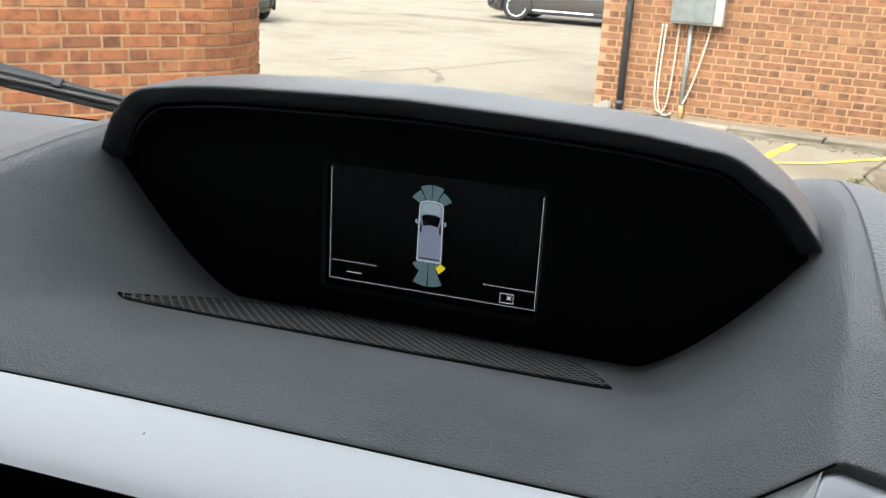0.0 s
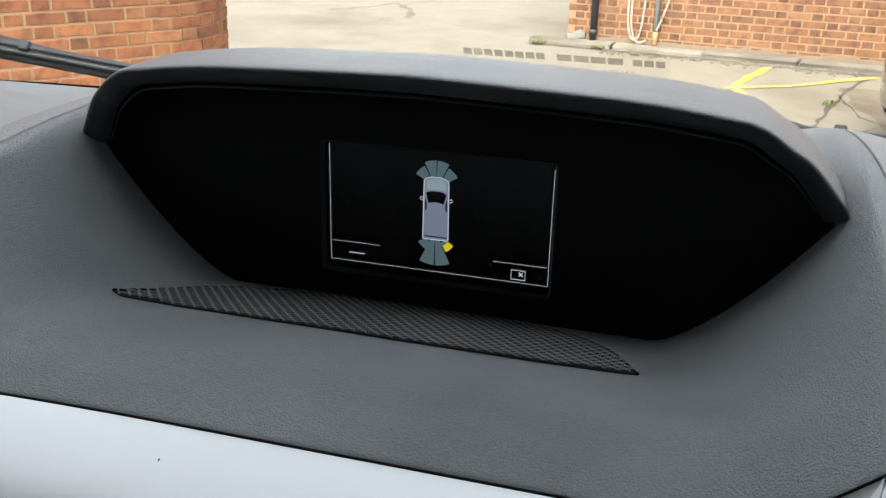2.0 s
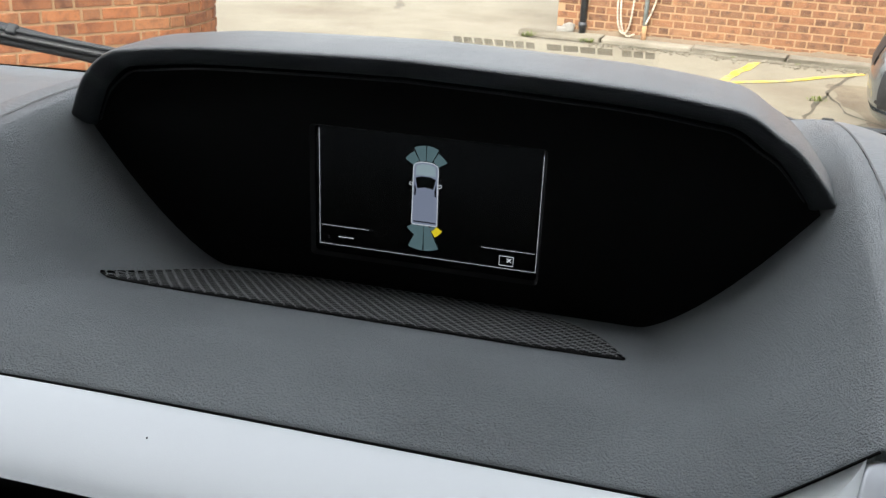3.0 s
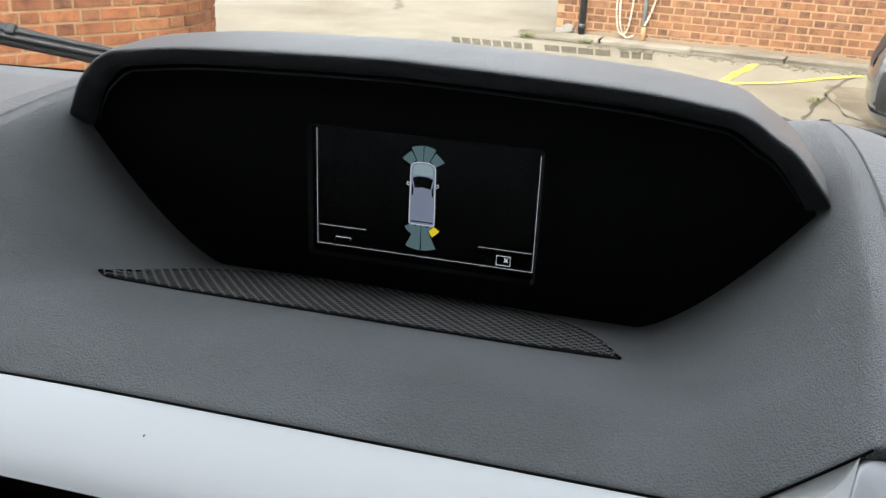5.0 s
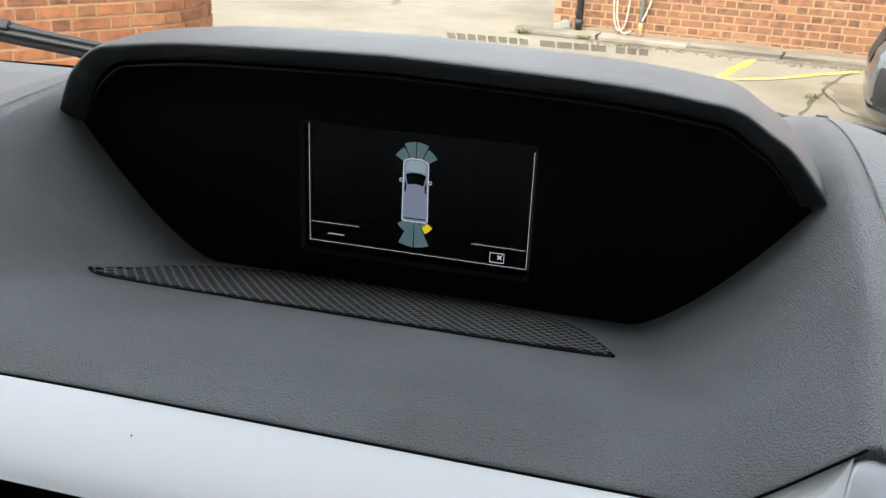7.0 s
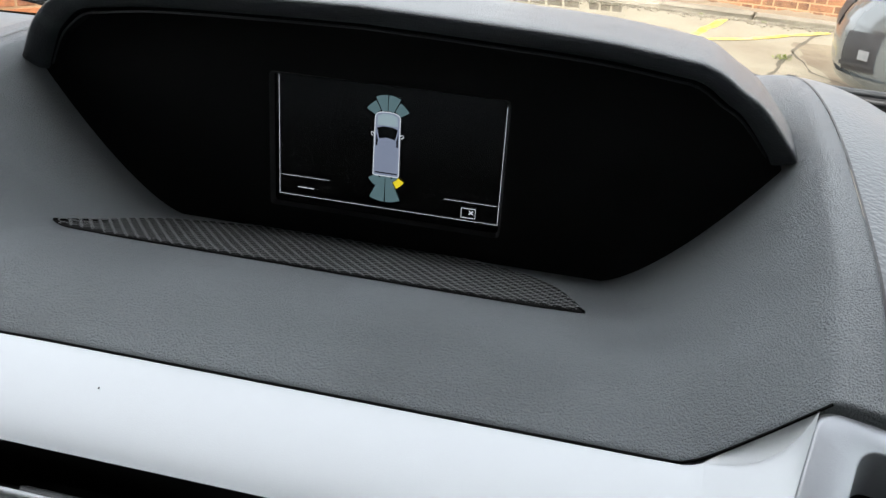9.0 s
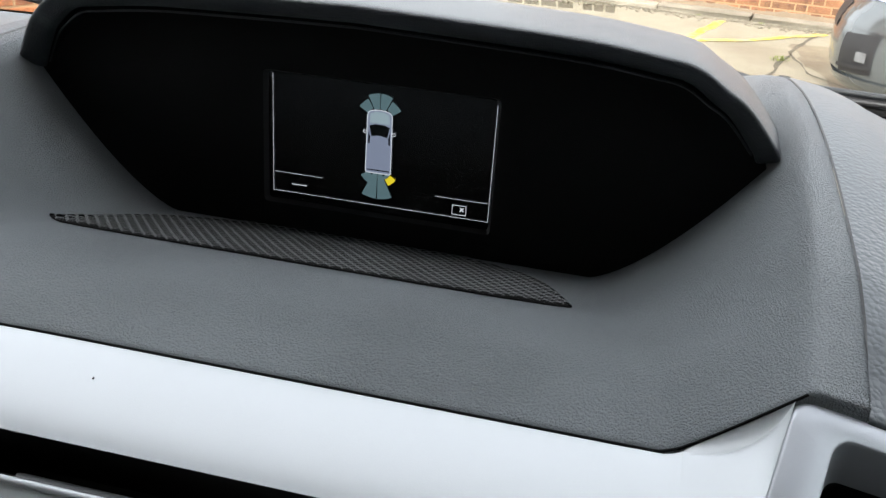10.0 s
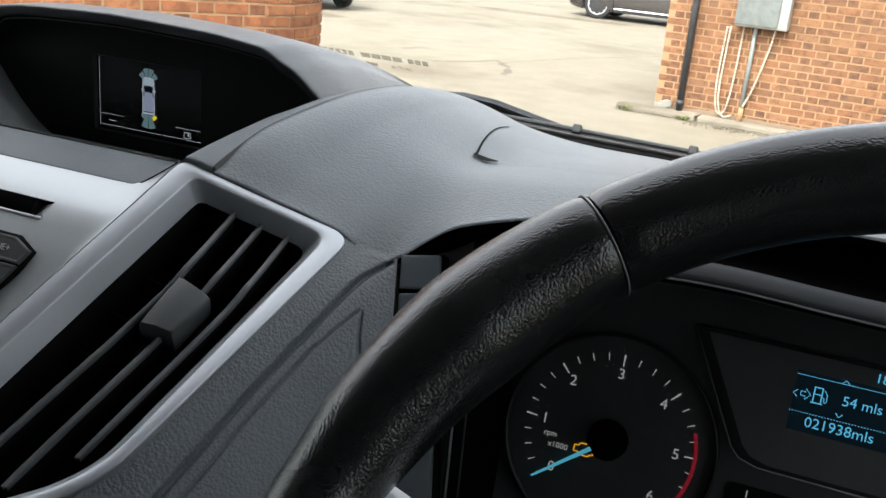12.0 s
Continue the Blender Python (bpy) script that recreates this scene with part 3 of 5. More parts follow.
V2, V3 = V0 + Vector((-0.0208, -0.0813, -0.0526)) * 2.1, V1 + Vector((-0.196, -1.0, -0.483)) * 0.17


def vent_surface(u, f):
    """The vent's twisted face: u across, f downwards, both from 0 to about 1."""
    return V0.lerp(V1, u).lerp(V2.lerp(V3, u), f)


for side in (1, -1):
    rows = []
    for s in [q for q in s_list if q < 0.1795] + [0.18]:
        k = s / 0.18
        a = Vector(fascia_point(fascia_right(s), s))
        a.z += fascia_lift(a.x, s)
        f = s / 0.181
        b = vent_surface(0.0, max(f, 0.004))
        mid = Vector(fascia_point(a.x + (b.x - a.x) * 0.75, s)) + Vector((0, 0, fascia_lift(a.x, s)))     # hollow of the fillet
        rows.append([])
        for q in np.linspace(0, 1, 11):
            p = a * (1 - q) ** 2 + mid * 2 * q * (1 - q) + b * q ** 2
            rows[-1].append((side * p.x, p.y, p.z))
    first = []
    for p in rows[0]:
        y = front_shift(p[0], -0.155)
        first.append((p[0], y - 0.0004, min(centre_height(p[0], y) - 0.0008, 1.4545)))
    first[0], first[-1] = rows[0][0], rows[0][-1]
    rows[0] = first
    fascia_part("side_chamfer", grid_bm(rows), SILVER)
# specks on the silver
for x, s in ((-0.022, 0.0155),):
    m = plane_frame(fascia_point(x, s, 0.00012), (1, 0, 0), Vector(fascia_point(x, s - 0.004)) - Vector(fascia_point(x, s + 0.004)))
    fascia_part("speck", prism_bm([(0.00022 * math.cos(t), 0.0004 * math.sin(t)) for t in np.linspace(0, 5.6, 7)], 0.0001, m), BLACK)

# ---- radio buttons ----
radio = thing("radio_panel", "dark grey radio button panel in the silver fascia", "radio", at=(0, 0, 1.3))


def radio_part(name, bm, material, parent=None, label="", smooth=True):
    bmesh.ops.translate(bm, vec=(0, 0, -1.3), verts=bm.verts)
    return part(name, bm, material, parent or radio, label, smooth)


RM = plane_frame(fascia_point(0, 0.0585), (1, 0, 0), Vector(fascia_point(0, 0.07)) * -1 + Vector(fascia_point(0, 0.0585)))
SH_UP = Matrix.Translation((0, 0, -1.3))
plate = [(-0.088, 0.0012), (0.088, 0.0012), (0.1010, -0.0055), (0.096, -0.018), (0.088, -0.030), (0.078, -0.05), (0.074, -0.08), (-0.074, -0.08), (-0.078, -0.05), (-0.088, -0.030), (-0.096, -0.018), (-0.1010, -0.0055)]
radio_part("recess", prism_bm(plate, 0.0012, RM), GAP)
ROW1 = (-0.0004, -0.0142)
tune = [(0.0636, ROW1[0]), (0.0868, ROW1[0]), (0.0990, -0.0060), (0.0948, ROW1[1]), (0.0636, ROW1[1])]
cells = [tune, [(0.0280, ROW1[0]), (0.0628, ROW1[0]), (0.0628, ROW1[1]), (0.0280, ROW1[1])],
         [(-0.0272, ROW1[0]), (0.0272, ROW1[0]), (0.0272, ROW1[1]), (-0.0272, ROW1[1])],
         [(-0.0628, ROW1[0]), (-0.0280, ROW1[0]), (-0.0280, ROW1[1]), (-0.0628, ROW1[1])],
         [(-x, y) for x, y in tune]]
R2 = (-0.0150, -0.0275)
for a, b in ((0.070, 0.0945), (0.0500, 0.0692), (0.0290, 0.0492), (-0.0492, -0.0290), (-0.0692, -0.0500), (-0.0945, -0.070)):
    cells.append([(a, R2[0]), (b, R2[0]), (b - math.copysign(0.007, b) * (abs(b) > 0.08) , R2[1]), (a + (0.007 if a < -0.08 else 0), R2[1])])
cells.append([(-0.0272, R2[0]), (0.0272, R2[0]), (0.0272, -0.045), (-0.0272, -0.045)])
for a, b in ((0.066, 0.0855), (0.048, 0.065), (0.029, 0.047), (-0.047, -0.029), (-0.065, -0.048), (-0.0855, -0.066)):
    cells.append([(a, -0.0285), (b, -0.0285), (b * 0.97, -0.042), (a, -0.042)])
# paler than the faces: light caught by the bevels put into colour
KEY_RIM = plastic("lit_button_edge", (0.10, 0.104, 0.108), 0.4, 1400, 0.2)
for c in cells:
    c = sorted(c, key=lambda p: math.atan2(p[1] - sum(q[1] for q in c) / len(c), p[0] - sum(q[0] for q in c) / len(c)))
    cx0, cy0 = sum(q[0] for q in c) / len(c), sum(q[1] for q in c) / len(c)

    def shrunk(d):
        wx, wy = max(abs(q[0] - cx0) for q in c), max(abs(q[1] - cy0) for q in c)
        return [(cx0 + (x - cx0) * (1 - d / wx), cy0 + (y - cy0) * (1 - d / wy)) for x, y in c]
    loops = [[RM @ Vector((x, y, w)) for x, y in shrunk(d)] for d, w in ((0.0002, 0.0006), (0.0002, 0.0030), (0.0006, 0.0036), (0.0014, 0.0036), (0.0020, 0.0029))]
    key = radio_part("button", grid_bm(loops, closed=True), KEY_RIM, smooth=False)
    radio_part("button_face", prism_bm(shrunk(0.0019), 0.0029, RM @ Matrix.Translation((0, 0, 0.0002))), BUTTON, key, smooth=False)
for text, x, y, size in (("TUNE-", 0.0470, -0.0072, 0.0050), ("TUNE+", 0.0782, -0.0074, 0.0050), ("1", 0.0390, -0.0205, 0.0062), ("2", 0.0596, -0.0205, 0.0062), ("3", 0.0800, -0.0205, 0.0062)):
    letters(text, size, MARK, SH_UP @ RM @ Matrix.Translation((x, y, 0.0033)), radio)

# ---- air vents ----
def air_vent(side):
    vent = thing("air_vent", "silver framed dashboard air vent with black vanes", "vent", "dash vents", at=(side * 0.19, -0.19, 1.39))
    base = Vector((side * 0.19, -0.19, 1.39))
    width = 0.10

    def at(x, y, w=0.0):
        """x across and y down in metres on the face, w out of it."""
        u, f = x / 0.10, y / 0.20
        e = 0.01
        across = vent_surface(u + e, f) - vent_surface(u - e, f)
        down = vent_surface(u, f + e) - vent_surface(u, f - e)
        out = across.cross(-down).normalized()
        p = vent_surface(u, f) + out * (w + 0.001 * math.sin(math.pi * min(max(f, 0), 1)))
        return Vector((side * p.x, p.y, p.z)) - base

    def sheet(name, loops, material, label=""):
        return sharp_by_angle(part(name, grid_bm([[at(*q) for q in r] for r in loops], closed=True), material, vent, label), 50)

    def loop(left, top, right, right_low, bottom, w, r):
        """Outline of the opening by its insets; the left side of the frame is the broader one."""
        cs = [(left, top), (width - right, top), (width - right_low, 0.200 - bottom), (left, 0.258 - bottom)]
        return [(x, y, w) for x, y in rounded(cs, [max(r * 0.5, 0.001), r, r * 2.6, r], 9)]
    flat, bevel, mouth = (0.0116, 0.0066, 0.0098, 0.0044, 0.0090), (0.0126, 0.0076, 0.0108, 0.0054, 0.0102), (0.0193, 0.0126, 0.0165, 0.0150, 0.0200)
    sheet("vent_frame", [loop(0, 0, 0, 0, 0, -0.012, 0.013), loop(0, 0, 0, 0, 0, -0.0012, 0.013), loop(0.0003, 0.0003, 0.0003, 0.0003, 0.0003, -0.0004, 0.013), loop(0.0010, 0.0010, 0.0010, 0.0010, 0.0010, 0.0, 0.013),
                         loop(*flat, 0.0002, 0.0115), loop(*[(a + b) / 2 for a, b in zip(flat, bevel)], -0.0001, 0.0112), loop(*bevel, -0.0009, 0.0108),
                         loop(*mouth, -0.0125, 0.0085)], FRAME, "satin silver frame")
    # the duct's depth is darkened by its colour
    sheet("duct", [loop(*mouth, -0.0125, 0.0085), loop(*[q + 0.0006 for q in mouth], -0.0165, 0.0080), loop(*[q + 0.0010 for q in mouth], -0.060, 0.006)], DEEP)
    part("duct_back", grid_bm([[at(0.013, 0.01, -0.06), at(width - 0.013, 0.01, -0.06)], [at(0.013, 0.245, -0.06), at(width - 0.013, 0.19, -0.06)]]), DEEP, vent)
    VY = np.array((0.011, 0.030, 0.050, 0.060, 0.075, 0.11, 0.16, 0.21))
    for xs_at, long in (((0.0392, 0.0418, 0.0446, 0.0455, 0.0453, 0.0436, 0.0408, 0.0385), 0.212), ((0.0549, 0.0574, 0.0600, 0.0609, 0.0612, 0.0611, 0.0598, 0.0590), 0.194), ((0.0703, 0.0731, 0.0760, 0.0770, 0.0771, 0.0763, 0.0756, 0.0750), 0.172)):
        rows, deep_rows = [], []
        for v in np.linspace(0.0115, long, 44):
            u = curve_at(VY, xs_at, v)
            w = float(np.interp(v, (0.011, 0.034, 0.056, 0.072, 0.11, 0.2), (-0.0095, -0.0070, -0.0040, -0.0075, -0.0100, -0.0110)))
            rows.append([at(u - 0.0011, v, w - 0.0042), at(u - 0.0012, v, w - 0.0006), at(u - 0.0006, v, w), at(u + 0.0006, v, w), at(u + 0.0012, v, w - 0.0006), at(u + 0.0011, v, w - 0.0042)])
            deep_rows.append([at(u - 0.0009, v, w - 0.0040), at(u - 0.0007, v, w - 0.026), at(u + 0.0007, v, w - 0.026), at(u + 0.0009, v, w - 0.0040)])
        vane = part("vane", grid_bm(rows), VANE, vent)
        # plate behind the paler front edge, blackened to look shaded
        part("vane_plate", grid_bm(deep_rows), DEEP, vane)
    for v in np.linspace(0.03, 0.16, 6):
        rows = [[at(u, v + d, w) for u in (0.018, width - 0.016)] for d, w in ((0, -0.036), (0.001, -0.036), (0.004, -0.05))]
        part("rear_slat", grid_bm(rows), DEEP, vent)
    # thumb slider on the middle vane
    rows = []
    for u, w in ((-1.0, -0.016), (-1.0, -0.0010), (-0.94, 0.0004), (-0.8, 0.0012), (0.0, 0.0022), (0.8, 0.0012), (0.93, 0.0004), (1.0, -0.0010), (1.0, -0.016)):
        rows.append([at(0.0582 + 0.06 * (v - 0.068) + u * (0.0102 - 0.05 * (v - 0.068)), v + 0.0030 * u * max(1 - (v - 0.068) / 0.03, 0), w - 0.002 + dw) for v, dw in ((0.0680, -0.016), (0.0680, -0.0015), (0.0690, 0.0), (0.080, 0.0004), (0.0975, -0.0010), (0.0986, -0.0030), (0.0986, -0.016))])
    sharp_by_angle(part("slider", grid_bm(rows), BUTTON, vent, "grey ribbed slider"), 40)
    return vent


air_vent(1)
air_vent(-1)

# ---- lower pad between vent and switches, with its moulded grooves ----
lower = thing("lower_dash_panel", "leather-grained lower dash panel with moulded grooves", "panel", at=(0.25, -0.15, 1.3))
LA, LB = V1 + Vector((-0.0063, -0.0019, 0.0002)), Vector((0.2645, -0.1165, 1.4135))
LC, LDN = V3 + Vector((-0.0058, 0.0014, -0.0025)), Vector((0.3125, -0.215, 1.275))


def main_groove(v):
    return curve_at(np.array((0, 0.03, 0.084, 0.13, 0.22, 0.35, 0.46, 0.60, 0.80, 1)), np.array((0.93, 0.80, 0.635, 0.54, 0.44, 0.35, 0.295, 0.25, 0.215, 0.19)), v)


def inner_groove(v):
    return float(np.interp(v, (0.22, 0.30, 0.40, 0.56, 0.64, 1), (0.655, 0.53, 0.42, 0.345, 0.315, 0.25)))


def side_groove(v):
    return float(np.interp(v, (0.22, 0.30, 0.36, 0.54, 1), (0.685, 0.722, 0.760, 0.807, 0.84)))


def lower_at(u, v):
    """u from the vent to the switches, v downwards; two pressed grooves run down it."""
    if v < 0:
        x = LA.x + (LB.x - LA.x) * u
        y = curve_at(FX, FY, x) - 0.17 * v
        return (x - 0.25, y + 0.15, dash_height(x, y) + 0.00018 - 0.00036 * (2 * u - 1) ** 2 - 0.0004 * max(-v - 0.09, 0) / 0.05 - 1.3)
    p = LA.lerp(LB, u).lerp(LC.lerp(LDN, u), v)
    g = 0.0
    across = LA.lerp(LC, v) - LB.lerp(LDN, v)
    for line_at, v0, broad, deep in ((main_groove, -0.2, 0.0017, 0.85), (inner_groove, 0.222, 0.0009, 0.45), (side_groove, 0.222, 0.0008, 0.40)):
        wide = broad / across.length
        g += deep * math.exp(-((u - line_at(v)) / wide) ** 2) / (1 + math.exp(-(v - v0) * 220))
    edge, soft = min(v / 0.02, 1), min(v / 0.3, 1)
    p = p + Vector((0.15, -0.75, 0.6)).normalized() * (0.00018 + 0.0018 * soft * soft * (3 - 2 * soft) - 0.0040 * g * edge)
    p.z -= corner_roll(LA.x + (LB.x - LA.x) * u, v * 0.17)
    return tuple(p - Vector((0.25, -0.15, 1.3)))


part("panel_skin", grid_bm([[lower_at(u, v) for u in np.linspace(0, 1, 200)] for v in np.concatenate((np.linspace(-0.14, -0.012, 12), np.linspace(0, 1, 170)))]), SOFT, lower)

part("panel_edge", tube_bm([Vector(lower_at(1.0, v)) + Vector((0.0004, 0.0006, 0)) for v in np.linspace(0.01, 1, 60)], 0.0008, 8), GAP, lower, "dark gap beside the switches")

# ---- switch column beside the instruments ----
switches = thing("switch_panel", "column of black push switches beside the instruments", "switch", at=(0.28, -0.14, 1.38))
SWM = plane_frame((0.2705, -0.1315, 1.3990), (0.022, 0.0055, 0.003), (-0.0065, 0.017, 0.034))
SWL = Matrix.Translation((-0.28, 0.14, -1.38)) @ SWM


def sw(name, bm, material, label=""):
    return part(name, bm, material, switches, label, smooth=False)


sw("housing", box_bm((0.0255, 0.20, 0.012), (0.0128, -0.078, -0.0165), 0.001, SWL), GAP)
sw("blank", box_bm((0.0215, 0.0185, 0.006), (0.0126, 0.0116, -0.0080), 0.0012, SWL), SWITCH, "blank switch cover")
for k in range(3):
    y = -0.0185 - k * 0.0385
    b = sw("switch", box_bm((0.0215, 0.0370, 0.007), (0.0126, y, -0.0076), 0.0011, SWL), SWITCH)
    line = box_bm((0.005, 0.0004, 0.0002), (0.0126, y - 0.006, -0.00395), 0, SWL)
    sw("switch_mark", line, TRIM)


def switch_stroke(pts, w=0.0005):
    p = [Vector(q) for q in pts]
    rows = []
    for i, q in enumerate(p):
        d = (p[min(i + 1, len(p) - 1)] - p[max(i - 1, 0)]).normalized()
        s = Vector((-d.y, d.x)) * w / 2
        rows.append([SWL @ Vector((0.0126 + (v.x - 0.0118) * 0.82, -0.0138 + (v.y + 0.0138) * 0.72, -0.0040)) for v in (q - s, q + s)])
    sw("heated_screen_mark", grid_bm(rows), MARK)


switch_stroke([(0.0075 + 0.0086 * t, -0.0110 + 0.0016 * math.sin(math.pi * t)) for t in np.linspace(0, 1, 9)])
switch_stroke([(0.0092 + 0.0052 * t, -0.0165 + 0.0009 * math.sin(math.pi * t)) for t in np.linspace(0, 1, 9)])
switch_stroke([(0.0075, -0.0110), (0.0092, -0.0165)])
switch_stroke([(0.0161, -0.0110), (0.0144, -0.0165)])
switch_stroke([(0.0090 + 0.0056 * t, -0.0137 + (0.0009 if k % 2 else -0.0009) * (0 < k < 6)) for k, t in enumerate(np.linspace(0, 1, 7))], 0.0005)

# ---- instrument cluster ----
cluster = thing("instrument_cluster", "black instrument cluster with rev counter and small blue display", "instruments", at=(0.45, -0.02, 1.29))
CB = Vector((0.45, -0.02, 1.29))
ring = rounded([(0.318, 1.20), (0.318, 1.4385), (0.425, 1.4500), (0.52, 1.446), (0.61, 1.4500), (0.70, 1.43), (0.70, 1.20)], [0.004, 0.052, 0.03, 0.05, 0.03, 0.06, 0.004], 14)


def shroud(loops, name, material, label=""):
    return part(name, grid_bm([[Vector((x, y, z)) - CB for x, y, z in lp] for lp in loops], closed=True), material, cluster, label)


def ring_loop(inset, y, dz=0.0):
    cx, cz = 0.499, 1.316
    return [(cx + (x - cx) * (1 - inset / 0.2), y, cz + (z - cz) * (1 - inset / 0.116) + dz) for x, z in ring]


shroud([ring_loop(-0.0040, -0.143), ring_loop(-0.0036, -0.147), ring_loop(-0.0026, -0.150), ring_loop(-0.0012, -0.1528), ring_loop(0.0002, -0.1545), ring_loop(0.0014, -0.1548)], "bezel", BEZEL, "dark grey binnacle rim")
shroud([ring_loop(0.0012, -0.1547), ring_loop(0.0016, -0.1553), ring_loop(0.0021, -0.1551), ring_loop(0.0024, -0.1540)], "bezel_edge", EDGE_HIGHLIGHT, "pale line painted as the rim's highlight")
# inside of the binnacle coloured dead black so that it looks unlit
shroud([ring_loop(0.0024, -0.1540), ring_loop(0.0056, -0.147), ring_loop(0.0060, -0.1462)], "rim_step", DEAD_BLACK)
shroud([ring_loop(0.0058, -0.1468), ring_loop(0.0062, -0.1471), ring_loop(0.0067, -0.1462)], "inner_edge", BUTTON)
shroud([ring_loop(0.0067, -0.1462), ring_loop(0.0062, -0.12), ring_loop(-0.004, -0.035)], "cowl", DEAD_BLACK)
CM = plane_frame((0.3800, -0.0505, 1.3055), (1, 0, 0), (0, 0.25, 0.97)) @ Matrix.Scale(0.962, 4)
CL = Matrix.Translation(-CB) @ CM
CH = CL @ Matrix.Translation((-0.0005, -0.0046, -0.0050))      # the housing in the middle
part("dial_plate", box_bm((0.46, 0.26, 0.004), (0.12, 0.01, -0.0025), 0, CL), BUTTON, cluster, smooth=False)
part("rear_wall", box_bm((0.50, 0.004, 0.29), (0.13, 0.050, 0.005)), DEEP, cluster, smooth=False)
dial_rim = [[CL @ Vector((r * math.cos(t), r * math.sin(t), w)) for t in np.linspace(0, 2 * math.pi, 72)] for r, w in ((0.0665, 0.0), (0.066, 0.004), (0.0645, 0.0045), (0.0635, 0.0005))]
part("dial_ring", grid_bm(dial_rim), BLACK, cluster)
A0 = 220.0


def dial_angle(v):
    return radians(A0 - 43.4 * v)


for k in range(0, 25):
    v = k * 0.25
    if v > 6.01:
        break
    major = k % 4 == 0
    a = dial_angle(v)
    r1 = 0.0535
    r0 = r1 - (0.0072 if major else 0.0046)
    c, s = math.cos(a), math.sin(a)
    w = 0.0006 if major else 0.00035
    q = [CL @ Vector((r * c - e * s, r * s + e * c, 0.0004)) for r, e in ((r0, -w * 0.6), (r1, -w), (r1, w), (r0, w * 0.6))]
    bm = bmesh.new()
    bm.faces.new([bm.verts.new(p) for p in q])
    part("tick", bm, DIAL_WHITE, cluster, smooth=False)
    if major:
        letters(str(int(v)), 0.0092, DIAL_WHITE, CL @ Matrix.Translation((0.0412 * c, 0.0412 * s, 0.0004)) @ Matrix.Shear("XY", 4, (0.2, 0.0)), cluster, "numeral")
arc = [[CL @ Vector((r * math.cos(dial_angle(v)), r * math.sin(dial_angle(v)), 0.0005)) for v in np.linspace(4.62, 6.2, 30)] for r in (0.0515, 0.0538)]
part("red_arc", grid_bm(arc), DIAL_RED, cluster, "red limit arc")
letters("rpm", 0.0052, DIAL_WHITE, CL @ Matrix.Translation((-0.036, -0.006, 0.0004)) @ Matrix.Shear("XY", 4, (0.2, 0.0)), cluster)
letters("x1000", 0.0052, DIAL_WHITE, CL @ Matrix.Translation((-0.030, -0.0125, 0.0004)) @ Matrix.Shear("XY", 4, (0.2, 0.0)), cluster)
na = dial_angle(0.02)
nd, ns = Vector((math.cos(na), math.sin(na), 0)), Vector((-math.sin(na), math.cos(na), 0))
nb = bmesh.new()
nb.faces.new([nb.verts.new(CL @ (nd * r + ns * e + Vector((0, 0, 0.008)))) for r, e in ((0.010, -0.0014), (0.053, -0.0007), (0.053, 0.0007), (0.010, 0.0014))])
part("needle", nb, NEEDLE, cluster, "pale blue pointer", smooth=False)
hub_rows = [[CL @ Vector((r * math.cos(t), r * math.sin(t), w)) for t in np.linspace(0, 2 * math.pi, 33)] for r, w in ((0.0125, 0.0), (0.012, 0.0065), (0.0105, 0.008), (0.0001, 0.0085))]
part("hub", grid_bm(hub_rows), DEAD_BLACK, cluster)
# engine lamp
eng = [(-0.006, -0.002), (-0.006, 0.002), (-0.0035, 0.002), (-0.002, 0.0038), (0.003, 0.0038), (0.0045, 0.0022), (0.006, 0.0022), (0.006, -0.0022), (0.0045, -0.0022), (0.003, -0.0036), (-0.0028, -0.0036), (-0.0035, -0.002)]
pe = [Vector((x - 0.0135, y - 0.0105)) for x, y in eng]
rows = []
for i in range(len(pe) + 1):
    q = pe[i % len(pe)]
    d = (pe[(i + 1) % len(pe)] - pe[(i - 1) % len(pe)]).normalized()
    s = Vector((-d.y, d.x)) * 0.0004
    rows.append([CL @ Vector((v.x, v.y, 0.0006)) for v in (q - s, q + s)])
part("engine_lamp", grid_bm(rows), ORANGE_GLOW, cluster, "lit orange engine lamp", smooth=False)
# middle housing with the small display
housing = [(0.038, 0.0870), (0.0715, 0.022), (0.0770, 0.0165), (0.0880, 0.0135), (0.215, 0.0135), (0.260, 0.0870)]
sharp_by_angle(part("display_housing", prism_bm(housing, 0.012, CH, 0.003), BLACK, cluster, "angular display housing"), 25)
inner = [(x * 0.94 + 0.0105, y * 0.93 + 0.004) for x, y in housing]
edge_run = [housing[0], housing[1], housing[2], housing[3], housing[4]]
part("housing_edge", tube_bm([CH @ Vector((x, y, 0.0118)) for x, y in edge_run], 0.0006, 8), EDGE_HIGHLIGHT, cluster, "pale line painted as the housing edge's highlight")
part("housing_face", prism_bm(inner, 0.0006, CH @ Matrix.Translation((0, 0, 0.012))), HOUSING, cluster, smooth=False)
part("message_display", box_bm((0.098, 0.0345, 0.001), (0.1475, 0.0582, 0.0129), 0, CH), BACKLIT, cluster, smooth=False)
DM = CH @ Matrix.Translation((-0.0025, 0.0052, 0.0136))


def dm_box(x, y, w, h, name="display_line"):
    part(name, box_bm((w, h, 0.0001), (x, y, 0), 0, DM), CYAN_GLOW, cluster, smooth=False)


dm_box(0.1480, 0.0678, 0.095, 0.0003)
for k in range(58):
    dm_box(0.1006 + k * 0.0016, 0.0467, 0.0007, 0.0005, "dot")
letters("18", 0.0076, CYAN_GLOW, DM @ Matrix.Translation((0.1441, 0.0750, 0)), cluster)
letters("54 mls", 0.0080, CYAN_GLOW, DM @ Matrix.Translation((0.1264, 0.0582, 0)), cluster, align="LEFT")
